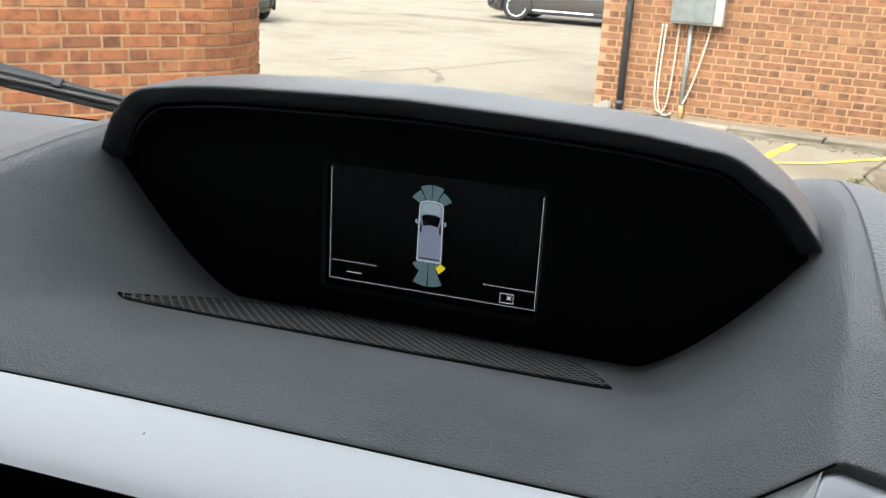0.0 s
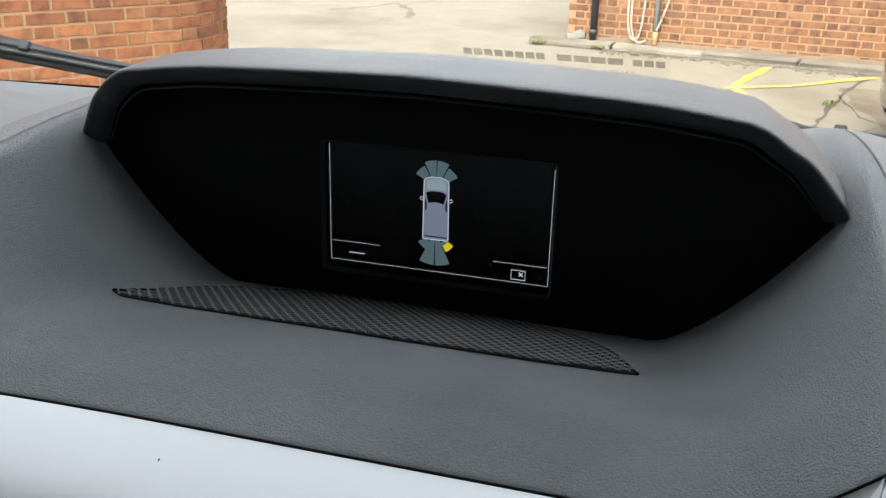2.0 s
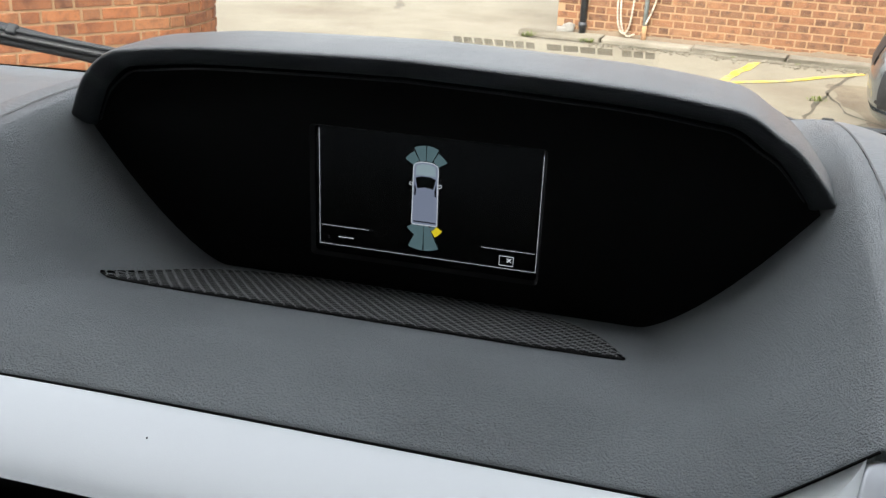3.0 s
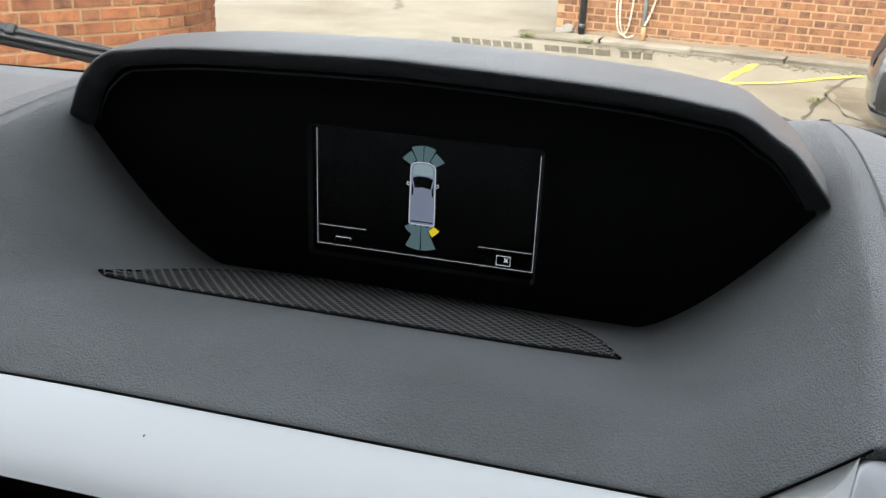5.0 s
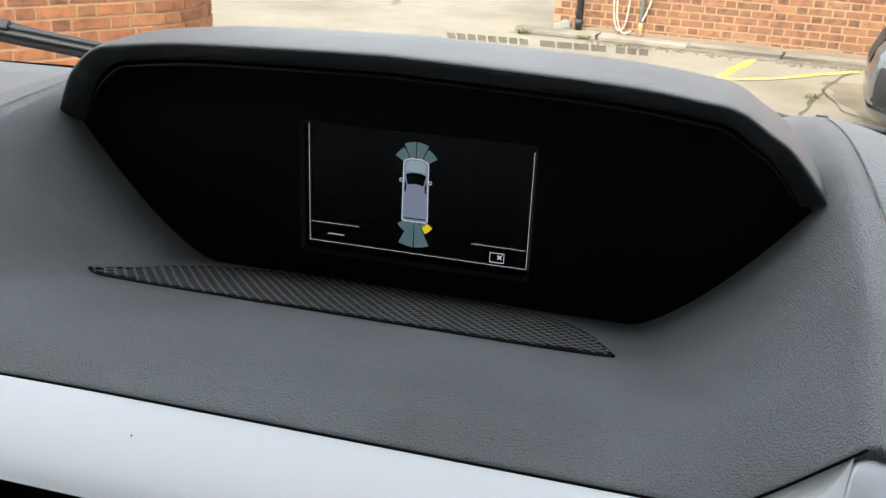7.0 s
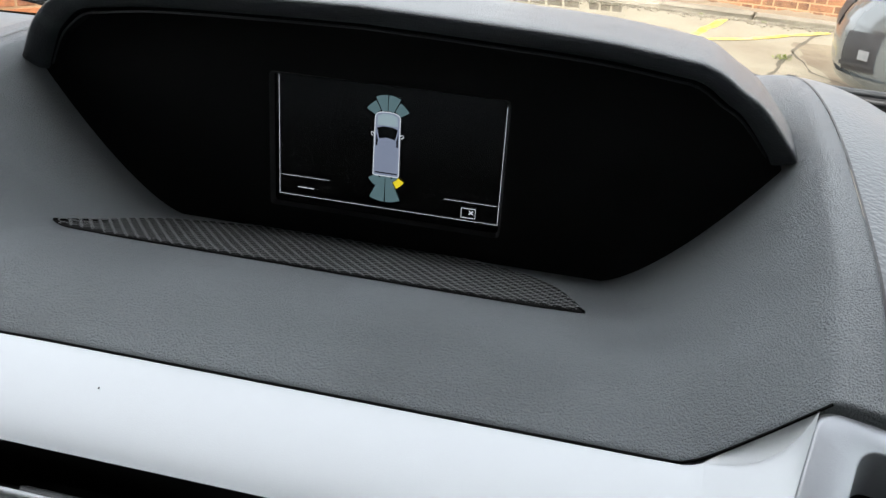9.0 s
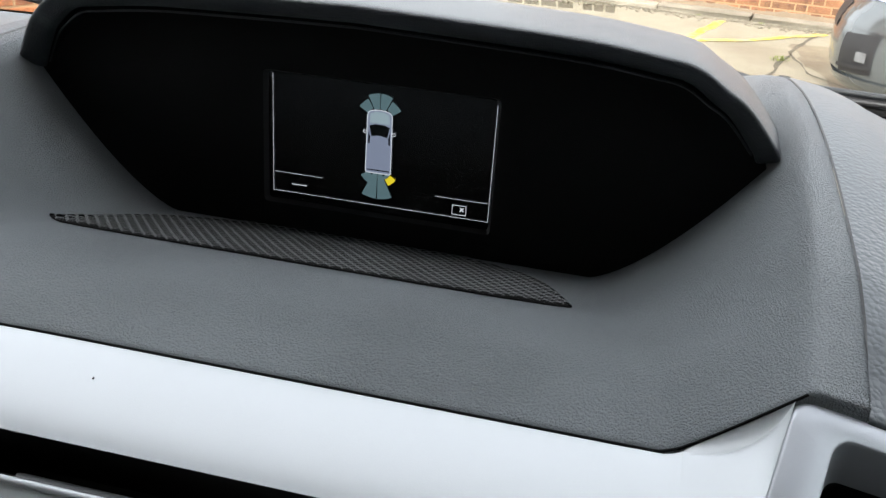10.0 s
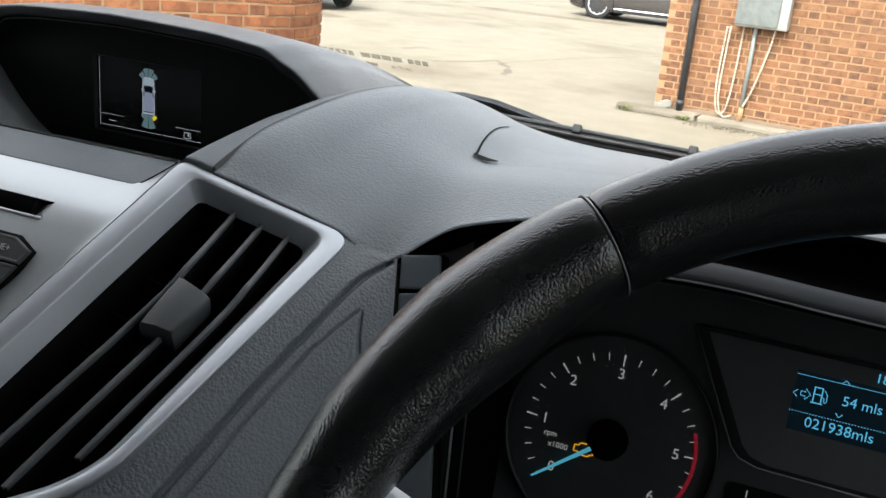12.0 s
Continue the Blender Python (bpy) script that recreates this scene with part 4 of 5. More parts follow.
letters("021938mls", 0.0084, CYAN_GLOW, DM @ Matrix.Translation((0.1096, 0.0417, 0)), cluster, align="LEFT")


def dm_stroke(pts, name, w=0.00055):
    p = [Vector(q) for q in pts]
    rows = []
    for i, q in enumerate(p):
        d = (p[min(i + 1, len(p) - 1)] - p[max(i - 1, 0)]).normalized()
        e = Vector((-d.y, d.x)) * w / 2
        rows.append([DM @ Vector((v.x, v.y, 0)) for v in (q - e, q + e)])
    part(name, grid_bm(rows), CYAN_GLOW, cluster, smooth=False)


dm_stroke([(0.1029, 0.0589), (0.1006, 0.0569), (0.1029, 0.0549)], "chevron")
dm_stroke([(0.1247, 0.0680), (0.1266, 0.0700), (0.1285, 0.0680)], "chevron")
dm_stroke([(0.1245, 0.0508), (0.1264, 0.0488), (0.1283, 0.0508)], "chevron")
dm_stroke([(0.1046, 0.0585), (0.1071, 0.0585), (0.1071, 0.0604), (0.1099, 0.0573), (0.1071, 0.0542), (0.1071, 0.0561), (0.1046, 0.0561), (0.1046, 0.0585)], "arrow_mark", 0.0005)
for a, b, w, h in ((0.1115, 0.0580, 0.0007, 0.0090), (0.1157, 0.0580, 0.0007, 0.0090), (0.1136, 0.0625, 0.0049, 0.0007), (0.1136, 0.0586, 0.0044, 0.0006), (0.1136, 0.0536, 0.0062, 0.0007)):
    dm_box(a, b, w, h, "pump_mark")
dm_stroke([(0.1158, 0.0575), (0.1170, 0.0573), (0.1172, 0.0552), (0.1180, 0.0546), (0.1186, 0.0556), (0.1184, 0.0595), (0.1168, 0.0615)], "pump_mark", 0.0005)
# small gauge below
part("sub_gauge", prism_bm(rounded([(0.073, -0.004), (0.14, -0.004), (0.14, -0.05), (0.073, -0.05)], 0.004, 3), 0.0015, CL), MATT_BLACK, cluster, smooth=False)
for k in range(5):
    part("tick", box_bm((0.0007, 0.006 if k % 2 == 0 else 0.004, 0.0001), (0.085 + 0.007 * k, -0.0095 - 0.0016 * k, 0.0017), 0, CL), DIAL_WHITE, cluster, smooth=False)

# ---- steering wheel ----
wheel_c, wheel_r, wheel_a = Vector((0.5390, -0.3723, 1.3923)), 0.1874, 43.9
wheel = thing("steering_wheel", "black leather steering wheel with stitched seams", "steering wheel", at=wheel_c)
WU = Vector((math.cos(radians(3.9)), math.sin(radians(3.9)), 0))
WV = Vector((0, math.sin(radians(wheel_a)), math.cos(radians(wheel_a))))
WV = (WV - WU * WV.dot(WU)).normalized()
WN = WU.cross(WV)


def rim_section(a0, a1, thick, name, label):
    rows = []
    n = max(int(abs(a1 - a0) / 1.2), 6)
    for i in range(n + 1):
        t = i / n
        a = radians(a0 + (a1 - a0) * t)
        swell = 0.00013 * min(max(a0 + (a1 - a0) * t - 131, 49 - a0 - (a1 - a0) * t, 0), 28)     # the grips thicken
        swell *= 1 if -20 <= a0 + (a1 - a0) * t <= 200 else 0.4
        swell -= 0.00036 * min(max(a0 + (a1 - a0) * t - 146, 34 - a0 - (a1 - a0) * t, 0), 18) if -20 <= a0 + (a1 - a0) * t <= 200 else 0     # and slim down towards the spokes
        pull = 1 - 0.05 * max(0, 1 - min(t, 1 - t) * n / 0.6)
        d = WU * math.cos(a) + WV * math.sin(a)
        rows.append([d * wheel_r + (d * math.cos(k) * 0.94 + WN * math.sin(k)) * (thick + swell) * pull for k in np.linspace(0, 2 * math.pi, 25)[:-1]])
    return part(name, grid_bm(rows, closed=True), RIM_LEATHER, wheel, label)


rim_section(49.5, 130.45, 0.0176, "rim_top", "smooth leather upper rim")
rim_section(130.75, 200, 0.0182, "rim_grip", "grained leather grip")
rim_section(-20, 49.2, 0.0182, "rim_grip", "grained leather grip")
rim_section(200.5, 339.5, 0.0150, "rim_bottom", "leather lower rim")
for a, thick in ((130.9, 0.0178), (49.05, 0.0178)):     # rolled edge of the grips at the seams, paler for its highlight
    d = WU * math.cos(radians(a)) + WV * math.sin(radians(a))
    part("seam_edge", tube_bm([d * wheel_r + (d * math.cos(k) * 0.94 + WN * math.sin(k)) * thick for k in np.linspace(0, 2 * math.pi, 33)], 0.00035, 6), EDGE_HIGHLIGHT, wheel)
part("hub_cover", tube_bm([WN * -0.045, WN * -0.01, WN * 0.002, WN * 0.008], [0.07, 0.075, 0.068, 0.04], 36), BLACK, wheel)
for a in (167, 13, 262, 278):
    d = WU * math.cos(radians(a)) + WV * math.sin(radians(a))
    e = WN.cross(d)
    rows = [[d * r + e * s * w + WN * h for s, h in ((-1, -0.022), (-1, -0.014), (-0.7, -0.010), (0.7, -0.010), (1, -0.014), (1, -0.022))] for r, w in ((0.06, 0.03), (0.11, 0.022), (0.16, 0.017), (0.182, 0.019))]
    part("spoke", grid_bm(rows), SILVER if a in (167, 13) else BLACK, wheel)

# ---- windscreen, wipers, sticker ----
GB, GT = Vector((0, 0.4405, 1.362)), Vector((0, -0.20, 2.02))
GU = (GT - GB).normalized()
GN = Vector((0, GU.z, -GU.y))          # outwards
screen_glass = tagged(new("window_1"), "clear laminated windscreen with a dark lower band", "windscreen", kind="structure")
pane_rows = []
for x in np.linspace(-0.93, 0.93, 25):
    pane_rows.append([GB + GU * k * (GT - GB).length + Vector((x, -0.10 * (x / 0.93) ** 2, 0)) for k in np.linspace(0, 1, 9)])
pane = part("pane", grid_bm(pane_rows), GLASS, screen_glass)
pane.visible_shadow = False
band = [[GB + GU * (k + (0.008 * min(max((-0.22 - x) / 0.1, 0), 1) if k > 0 else 0)) + Vector((x, -0.10 * (x / 0.93) ** 2, 0)) - GN * 0.003 for x in np.linspace(-0.93, 0.93, 31)] for k in (-0.03, 0.030)]
part("lower_band", grid_bm(band), GAP, screen_glass, "black printed edge band")
sticker = thing("windscreen_sticker", "faint clear dealer sticker on the windscreen seen from behind", "sticker", at=(0, 0.37, 1.45))
SM = plane_frame((0.0653, 0.3539, 1.4504), (-1, 0, 0), GU)
SM.translation -= GN * 0.0020
FILM = clear_glass("sticker_film", (0.985, 0.985, 0.98))
INK = clear_glass("sticker_ink", (0.70, 0.695, 0.685))
SLM = Matrix.Translation((0, -0.37, -1.45)) @ SM
film = part("film", prism_bm([(-0.003, 0.010), (0.172, 0.010), (0.172, -0.030), (-0.003, -0.030)], 0.0002, SLM), FILM, sticker, smooth=False)
film.visible_shadow = False
for x0, x1, count in ((0.0, 0.0245, 3), (0.0300, 0.0795, 4), (0.0870, 0.1500, 8)):
    step = (x1 - x0) / count
    for k in range(count):
        a, b = x0 + k * step, x0 + (k + 1) * step - 0.0016
        part("name_bar", prism_bm([(a, -0.0037), (b, -0.0037), (b, 0.0037), (a, 0.0037)], 0.0001, SLM @ Matrix.Translation((0, 0, 0.0004))), INK, sticker, smooth=False)
letters("SALES &", 0.0070, INK, SLM @ Matrix.Translation((0.0215, -0.0135, 0.0004)), sticker, align="LEFT")
part("word_bar", prism_bm([(0.062, -0.0160), (0.100, -0.0160), (0.100, -0.0110), (0.062, -0.0110)], 0.0001, SLM @ Matrix.Translation((0, 0, 0.0004))), INK, sticker, smooth=False)


def wiper(points, arm):
    ob = thing("wiper", "black wiper blade with clips resting on the windscreen", "wiper", "windscreen wipers", at=points[0])
    base = Vector(points[0])
    pts = [Vector(p) for p in points]
    line = [pts[0].lerp(pts[1], k) for k in np.linspace(0, 1, 24)]
    side = (pts[1] - pts[0]).normalized()
    up = side.cross(GN).normalized()
    if up.z < 0:
        up = -up
    prof = ((0.0050, 0.009), (0.0068, 0.0110), (0.0032, 0.0155), (-0.0015, 0.0145), (-0.004, 0.011), (-0.003, 0.008))
    rows = [[p + up * a + GN * b - base for a, b in prof] for p in line]
    part("spoiler", grid_bm(rows, closed=True), RUBBER, ob)
    rows = [[p + up * a + GN * b - base for a, b in ((-0.0045, 0.003), (-0.0045, 0.0085), (0.004, 0.0085), (0.004, 0.003))] for p in line]
    part("blade", grid_bm(rows, closed=True), BLACK, ob)
    rows = [[p + up * a + GN * b - base for a, b in ((0.0005, -0.004), (-0.0005, -0.004), (-0.0005, 0.004), (0.0005, 0.004))] for p in line]
    part("rubber_lip", grid_bm(rows, closed=True), GAP, ob)
    m = Matrix((side, up, GN)).transposed().to_4x4()
    for k in (0.208, 0.378, 0.53, 0.72):
        p = pts[0].lerp(pts[1], k) - base
        mm = m.copy()
        mm.translation = p
        part("clip", box_bm((0.010, 0.013, 0.011), (0, 0.002, 0.0115), 0.002, mm), RUBBER, ob)
    ap = [Vector(p) - base for p in arm]
    rows = []
    for i, p in enumerate(ap):
        w = 0.013 - 0.004 * i / len(ap)
        rows.append([p + up * a * w + GN * b for a, b in ((-1, 0.0), (-0.8, 0.008), (0.8, 0.008), (1, 0.0))])
    part("arm", grid_bm(rows), RUBBER, ob)
    return ob


wiper([(0.045, 0.4640, 1.3780), (0.80, 0.4340, 1.3665)], [(0.02, 0.475, 1.388), (0.06, 0.474, 1.394), (0.10, 0.478, 1.391), (0.20, 0.50, 1.366), (0.34, 0.52, 1.352)])
wiper([(-0.42, 0.470, 1.3740), (-1.05, 0.335, 1.4700)], [(-0.36, 0.50, 1.356), (-0.50, 0.486, 1.378), (-0.62, 0.475, 1.400), (-0.73, 0.455, 1.418)])

tagged(link_bm("cowl_panel", grid_bm([[(x, y - 0.10 * (x / 0.93) ** 2, z) for x in np.linspace(-0.95, 0.95, 21)] for y, z in ((0.40, 1.352), (0.48, 1.350), (0.52, 1.346), (0.60, 1.315), (0.64, 1.27))]), BLACK),
              "black plastic scuttle panel below the windscreen", "cowl panel", kind="structure")

# ---- unseen cab shell: closes the place round the camera, limits side light ----
cab = tagged(new("wall_cab"), "grey trimmed van cab round the front seats", "van cab", kind="structure")
part("rear_bulkhead", box_bm((2.0, 0.04, 1.6), (0, -1.45, 1.25), 0.01), BULKHEAD, cab)
part("underbody", box_bm((1.9, 1.9, 0.44 - GZ), (0, -0.5, (0.44 + GZ) / 2), 0.02), TRIM, cab)
part("cab_floor", box_bm((2.0, 2.0, 0.04), (0, -0.5, 0.46), 0.01), TRIM, cab)
for s in (-1, 1):
    part("door_lower", box_bm((0.05, 1.75, 0.86), (s * 0.975, -0.62, 0.93), 0.01), TRIM, cab)
    # post widened and pane tinted to dim light from the sides
    part("door_rear_post", box_bm((0.05, 0.80, 0.72), (s * 0.975, -1.06, 1.70), 0.01), TRIM, cab)
    side_m = Matrix(((0, 0, 1, s * 0.965), (1, 0, 0, 0), (0, 1, 0, 0), (0, 0, 0, 1)))
    part("door_window", prism_bm([(-0.66, 1.34), (0.36, 1.34), (0.08, 1.62), (-0.28, 2.01), (-0.66, 2.01)], 0.004, side_m), DOOR_GLASS, cab, "unseen tinted door pane that cuts side light", smooth=False)
    part("front_pillar", tube_bm([(s * 0.955, 0.42, 1.32), (s * 0.945, 0.10, 1.64), (s * 0.93, -0.28, 2.03)], [0.05, 0.045, 0.05], 12), TRIM, cab)
    part("side_rail", box_bm((0.07, 1.2, 0.07), (s * 0.955, -0.85, 2.03), 0.02), TRIM, cab)
part("dash_base", box_bm((1.9, 0.35, 0.75), (0, 0.27, 0.92), 0.02), BLACK, cab)
tagged(link_bm("ceiling", box_bm((2.0, 1.28, 0.03), (0, -0.83, 2.065), 0.01), TEXTILE), "grey cloth headlining", "ceiling", kind="structure")


# ---- yard materials ----
def concrete(name, a, b, stain):
    m, n, l, p = tree(name)
    pos = n.new("ShaderNodeTexCoord").outputs["Object"]
    big = node(n, "ShaderNodeTexNoise", Scale=0.35, Detail=6.0, Roughness=0.62)
    mid = node(n, "ShaderNodeTexNoise", Scale=2.4, Detail=8.0, Roughness=0.7)
    fine = node(n, "ShaderNodeTexNoise", Scale=70.0, Detail=4.0, Roughness=0.7)
    for t in (big, mid, fine):
        l.new(pos, t.inputs["Vector"])
    c1 = ramp(n, l, mid.outputs["Fac"], [(0.30, a), (0.70, b)])
    mask = ramp(n, l, big.outputs["Fac"], [(0.50, (0, 0, 0)), (0.68, (0.85, 0.85, 0.85))])
    mix = n.new("ShaderNodeMix")
    mix.data_type = "RGBA"
    mix.inputs["B"].default_value = (*stain, 1)
    l.new(mask, mix.inputs["Factor"])
    l.new(c1, mix.inputs["A"])
    mul = n.new("ShaderNodeMix")
    mul.data_type, mul.blend_type = "RGBA", "MULTIPLY"
    mul.inputs["Factor"].default_value = 1.0
    g = ramp(n, l, fine.outputs["Fac"], [(0.25, (0.82, 0.81, 0.79)), (0.6, (1, 1, 1))])
    l.new(mix.outputs["Result"], mul.inputs["A"])
    l.new(g, mul.inputs["B"])
    l.new(mul.outputs["Result"], p.inputs["Base Color"])
    p.inputs["Roughness"].default_value = 0.9
    bp = n.new("ShaderNodeBump")
    bp.inputs["Strength"].default_value = 0.5
    bp.inputs["Distance"].default_value = 0.01
    l.new(fine.outputs["Fac"], bp.inputs["Height"])
    l.new(bp.outputs[0], p.inputs["Normal"])
    return m


def brick_paint(name, per_island, tones, mottle=0.62):
    m, n, l, p = tree(name)
    pos = n.new("ShaderNodeTexCoord").outputs["Object"]
    if per_island:
        rnd = n.new("ShaderNodeNewGeometry").outputs["Random Per Island"]
    else:
        rnd = n.new("ShaderNodeObjectInfo").outputs["Random"]
    base = ramp(n, l, rnd, tones)
    wpos = n.new("ShaderNodeNewGeometry").outputs["Position"]
    mid = node(n, "ShaderNodeTexNoise", Scale=13.0, Detail=4.0, Roughness=0.6)
    fine = node(n, "ShaderNodeTexNoise", Scale=90.0, Detail=3.0, Roughness=0.7)
    l.new(wpos, mid.inputs["Vector"])
    l.new(wpos, fine.inputs["Vector"])
    v1 = ramp(n, l, mid.outputs["Fac"], [(0.36, (mottle, mottle * 0.96, mottle * 0.96)), (0.50, (1.0, 0.98, 0.97)), (0.66, (1.14, 1.14, 1.12))])
    v2 = ramp(n, l, fine.outputs["Fac"], [(0.3, (0.75, 0.74, 0.73)), (0.6, (1, 1, 1))])
    out = base
    for v in (v1, v2):
        mul = n.new("ShaderNodeMix")
        mul.data_type, mul.blend_type = "RGBA", "MULTIPLY"
        mul.inputs["Factor"].default_value = 1.0
        l.new(out, mul.inputs["A"])
        l.new(v, mul.inputs["B"])
        out = mul.outputs["Result"]
    l.new(out, p.inputs["Base Color"])
    p.inputs["Roughness"].default_value = 0.88
    bp = n.new("ShaderNodeBump")
    bp.inputs["Strength"].default_value = 0.6
    bp.inputs["Distance"].default_value = 0.004
    l.new(fine.outputs["Fac"], bp.inputs["Height"])
    l.new(bp.outputs[0], p.inputs["Normal"])
    return m


CONCRETE = concrete("yard_concrete", (0.154, 0.136, 0.097), (0.196, 0.176, 0.130), (0.104, 0.082, 0.052))
KERB = concrete("kerb_concrete", (0.135, 0.118, 0.088), (0.215, 0.190, 0.145), (0.085, 0.074, 0.052))
MORTAR = concrete("mortar", (0.262, 0.160, 0.084), (0.305, 0.190, 0.102), (0.225, 0.136, 0.070))
TAN = [(0.0, (0.132, 0.066, 0.032)), (0.2, (0.170, 0.078, 0.036)), (0.5, (0.198, 0.090, 0.040)), (0.75, (0.225, 0.110, 0.051)), (0.9, (0.208, 0.106, 0.052)), (1.0, (0.140, 0.067, 0.034))]
TAN_DARK = [(p, tuple(v * 0.80 for v in c)) for p, c in TAN]
RED = [(0.0, (0.160, 0.062, 0.027)), (0.2, (0.218, 0.080, 0.0315)), (0.5, (0.258, 0.094, 0.0355)), (0.75, (0.292, 0.116, 0.045)), (0.9, (0.272, 0.114, 0.0465)), (1.0, (0.172, 0.068, 0.031))]
RED_DARK = [(p, tuple(v * 0.84 for v in c)) for p, c in RED]
BRICKS = {name: [brick_paint("fired_brick", far, tones) for tones in pair for far in (False, True)] for name, pair in (("tan", (TAN, TAN_DARK)), ("red", (RED, RED_DARK)))}
FAINT = concrete("faint_crack_dirt", (0.085, 0.072, 0.050), (0.145, 0.122, 0.086), (0.06, 0.052, 0.034))
CRACK = concrete("crack_dirt", (0.035, 0.030, 0.020), (0.085, 0.070, 0.046), (0.030, 0.028, 0.014))
RUBBLE = concrete("crumbled_edge", (0.055, 0.048, 0.030), (0.17, 0.145, 0.105), (0.05, 0.048, 0.022))


def worn_paint(name, paint, bare):
    """Road paint rubbed through to the concrete in flakes."""
    m, n, l, p = tree(name)
    pos = n.new("ShaderNodeTexCoord").outputs["Object"]
    wear = node(n, "ShaderNodeTexNoise", Scale=7.0, Detail=7.0, Roughness=0.72)
    l.new(pos, wear.inputs["Vector"])
    col = ramp(n, l, wear.outputs["Fac"], [(0.36, paint), (0.47, tuple(0.75 * a + 0.25 * b for a, b in zip(paint, bare))), (0.55, tuple(0.25 * a + 0.75 * b for a, b in zip(paint, bare))), (0.65, bare)])
    l.new(col, p.inputs["Base Color"])
    p.inputs["Roughness"].default_value = 0.85
    return m


YELLOW = worn_paint("worn_yellow_paint", (0.52, 0.370, 0.012), (0.205, 0.182, 0.132))
PIPE_BLACK = plastic("downpipe_black", (0.03, 0.032, 0.035), 0.5, vary=0.3)
PIPE_GREY = plastic("conduit_grey", (0.20, 0.225, 0.215), 0.5, vary=0.2)
BOX_WHITE = plastic("meter_box_white", (0.30, 0.30, 0.28), 0.5, vary=0.1)
BOX_GREY = plastic("meter_box_door", (0.135, 0.15, 0.142), 0.5, vary=0.15)
ROPE = plastic("chain_cream", (0.42, 0.365, 0.28), 0.6, vary=0.2)
MOSS = plastic("weed_green", (0.10, 0.115, 0.03), 0.9, vary=0.5)

# ---- ground ----
bm = bmesh.new()
edges = [-400, -60, -20, -8, 0, 8, 20, 60, 400]
gv = [[bm.verts.new((x, y, GZ)) for x in edges] for y in edges]
for j in range(8):
    for i in range(8):
        bm.faces.new((gv[j][i], gv[j][i + 1], gv[j + 1][i + 1], gv[j + 1][i]))
tagged(link_bm("ground", bm, CONCRETE), "pale worn concrete yard with stains", "ground", kind="structure")


def ribbon(name, pts, width, material, label, category, rough=0.35, lift=0.004, seed=1):
    """A ragged strip on the ground."""
    rnd = random.Random(seed)
    fine = []
    for a, b in zip(pts, pts[1:]):
        n = max(2, int(math.hypot(b[0] - a[0], b[1] - a[1]) / 0.12))
        for k in range(n):
            t = k / n
            fine.append(Vector((a[0] + (b[0] - a[0]) * t + rnd.uniform(-1, 1) * width * rough, a[1] + (b[1] - a[1]) * t + rnd.uniform(-1, 1) * width * rough, 0)))
    fine.append(Vector((*pts[-1], 0)))
    rows = []
    for i, p in enumerate(fine):
        d = (fine[min(i + 1, len(fine) - 1)] - fine[max(i - 1, 0)]).normalized()
        s = Vector((-d.y, d.x, 0)) * width * 0.5 * rnd.uniform(1 - rough, 1 + rough)
        rows.append([p - s + Vector((0, 0, GZ + lift)), p + s + Vector((0, 0, GZ + lift))])
    return tagged(link_bm(name, grid_bm(rows), material), label, category, kind="structure")


ribbon("ground_crack", [(-4.75, 11.4), (-4.5, 11.7), (-4.22, 12.4), (-4.05, 12.2), (-3.75, 11.6), (-3.6, 11.1)], 0.07, FAINT, "branching crack in the concrete", "crack", 0.6, 0.003, 3)
ribbon("ground_crack", [(-5.6, 12.3), (-5.4, 12.65)], 0.10, FAINT, "short crack in the concrete", "crack", 0.6, 0.003, 4)
ribbon("ground_crack", [(-4.05, 12.3), (-3.5, 13.9), (-2.5, 16.0), (-1.6, 18.2)], 0.035, FAINT, "long joint in the concrete", "crack", 0.3, 0.003, 5)
ribbon("ground_crack", [(-12, 18.2), (-9.0, 17.6), (-6.0, 17.2), (-3.0, 16.9)], 0.05, FAINT, "long joint in the concrete", "crack", 0.3, 0.003, 6)
ribbon("ground_crack", [(1.50, 9.38), (1.30, 8.80), (1.12, 8.3), (0.95, 7.55), (0.80, 6.9), (0.65, 5.6)], 0.030, CRACK, "weedy crack in the concrete", "crack", 0.7, 0.003, 7)
ribbon("ground_crack", [(1.12, 8.25), (1.20, 7.5), (1.36, 7.3), (1.52, 7.0), (1.7, 6.4)], 0.018, CRACK, "fine crack in the concrete", "crack", 0.7, 0.003, 8)
ribbon("ground_crack", [(1.36, 7.3), (1.10, 6.9), (1.05, 6.3)], 0.014, CRACK, "fine crack in the concrete", "crack", 0.7, 0.003, 9)
ribbon("road_marking", [(0.22, 8.22), (0.585, 9.50)], 0.085, YELLOW, "worn yellow painted arrow stroke", "road marking", 0.16, 0.005, 11)
ribbon("road_marking", [(0.25, 8.30), (0.52, 7.55)], 0.085, YELLOW, "worn yellow painted arrow stroke", "road marking", 0.16, 0.006, 12)
ribbon("road_marking", [(0.20, 8.24), (0.80, 8.62), (1.52, 9.30)], 0.072, YELLOW, "worn yellow painted arrow shaft", "road marking", 0.22, 0.007, 13)
ribbon("road_marking", [(1.47, 7.72), (1.58, 7.84)], 0.07, YELLOW, "worn yellow painted patch", "road marking", 0.3, 0.005, 14)

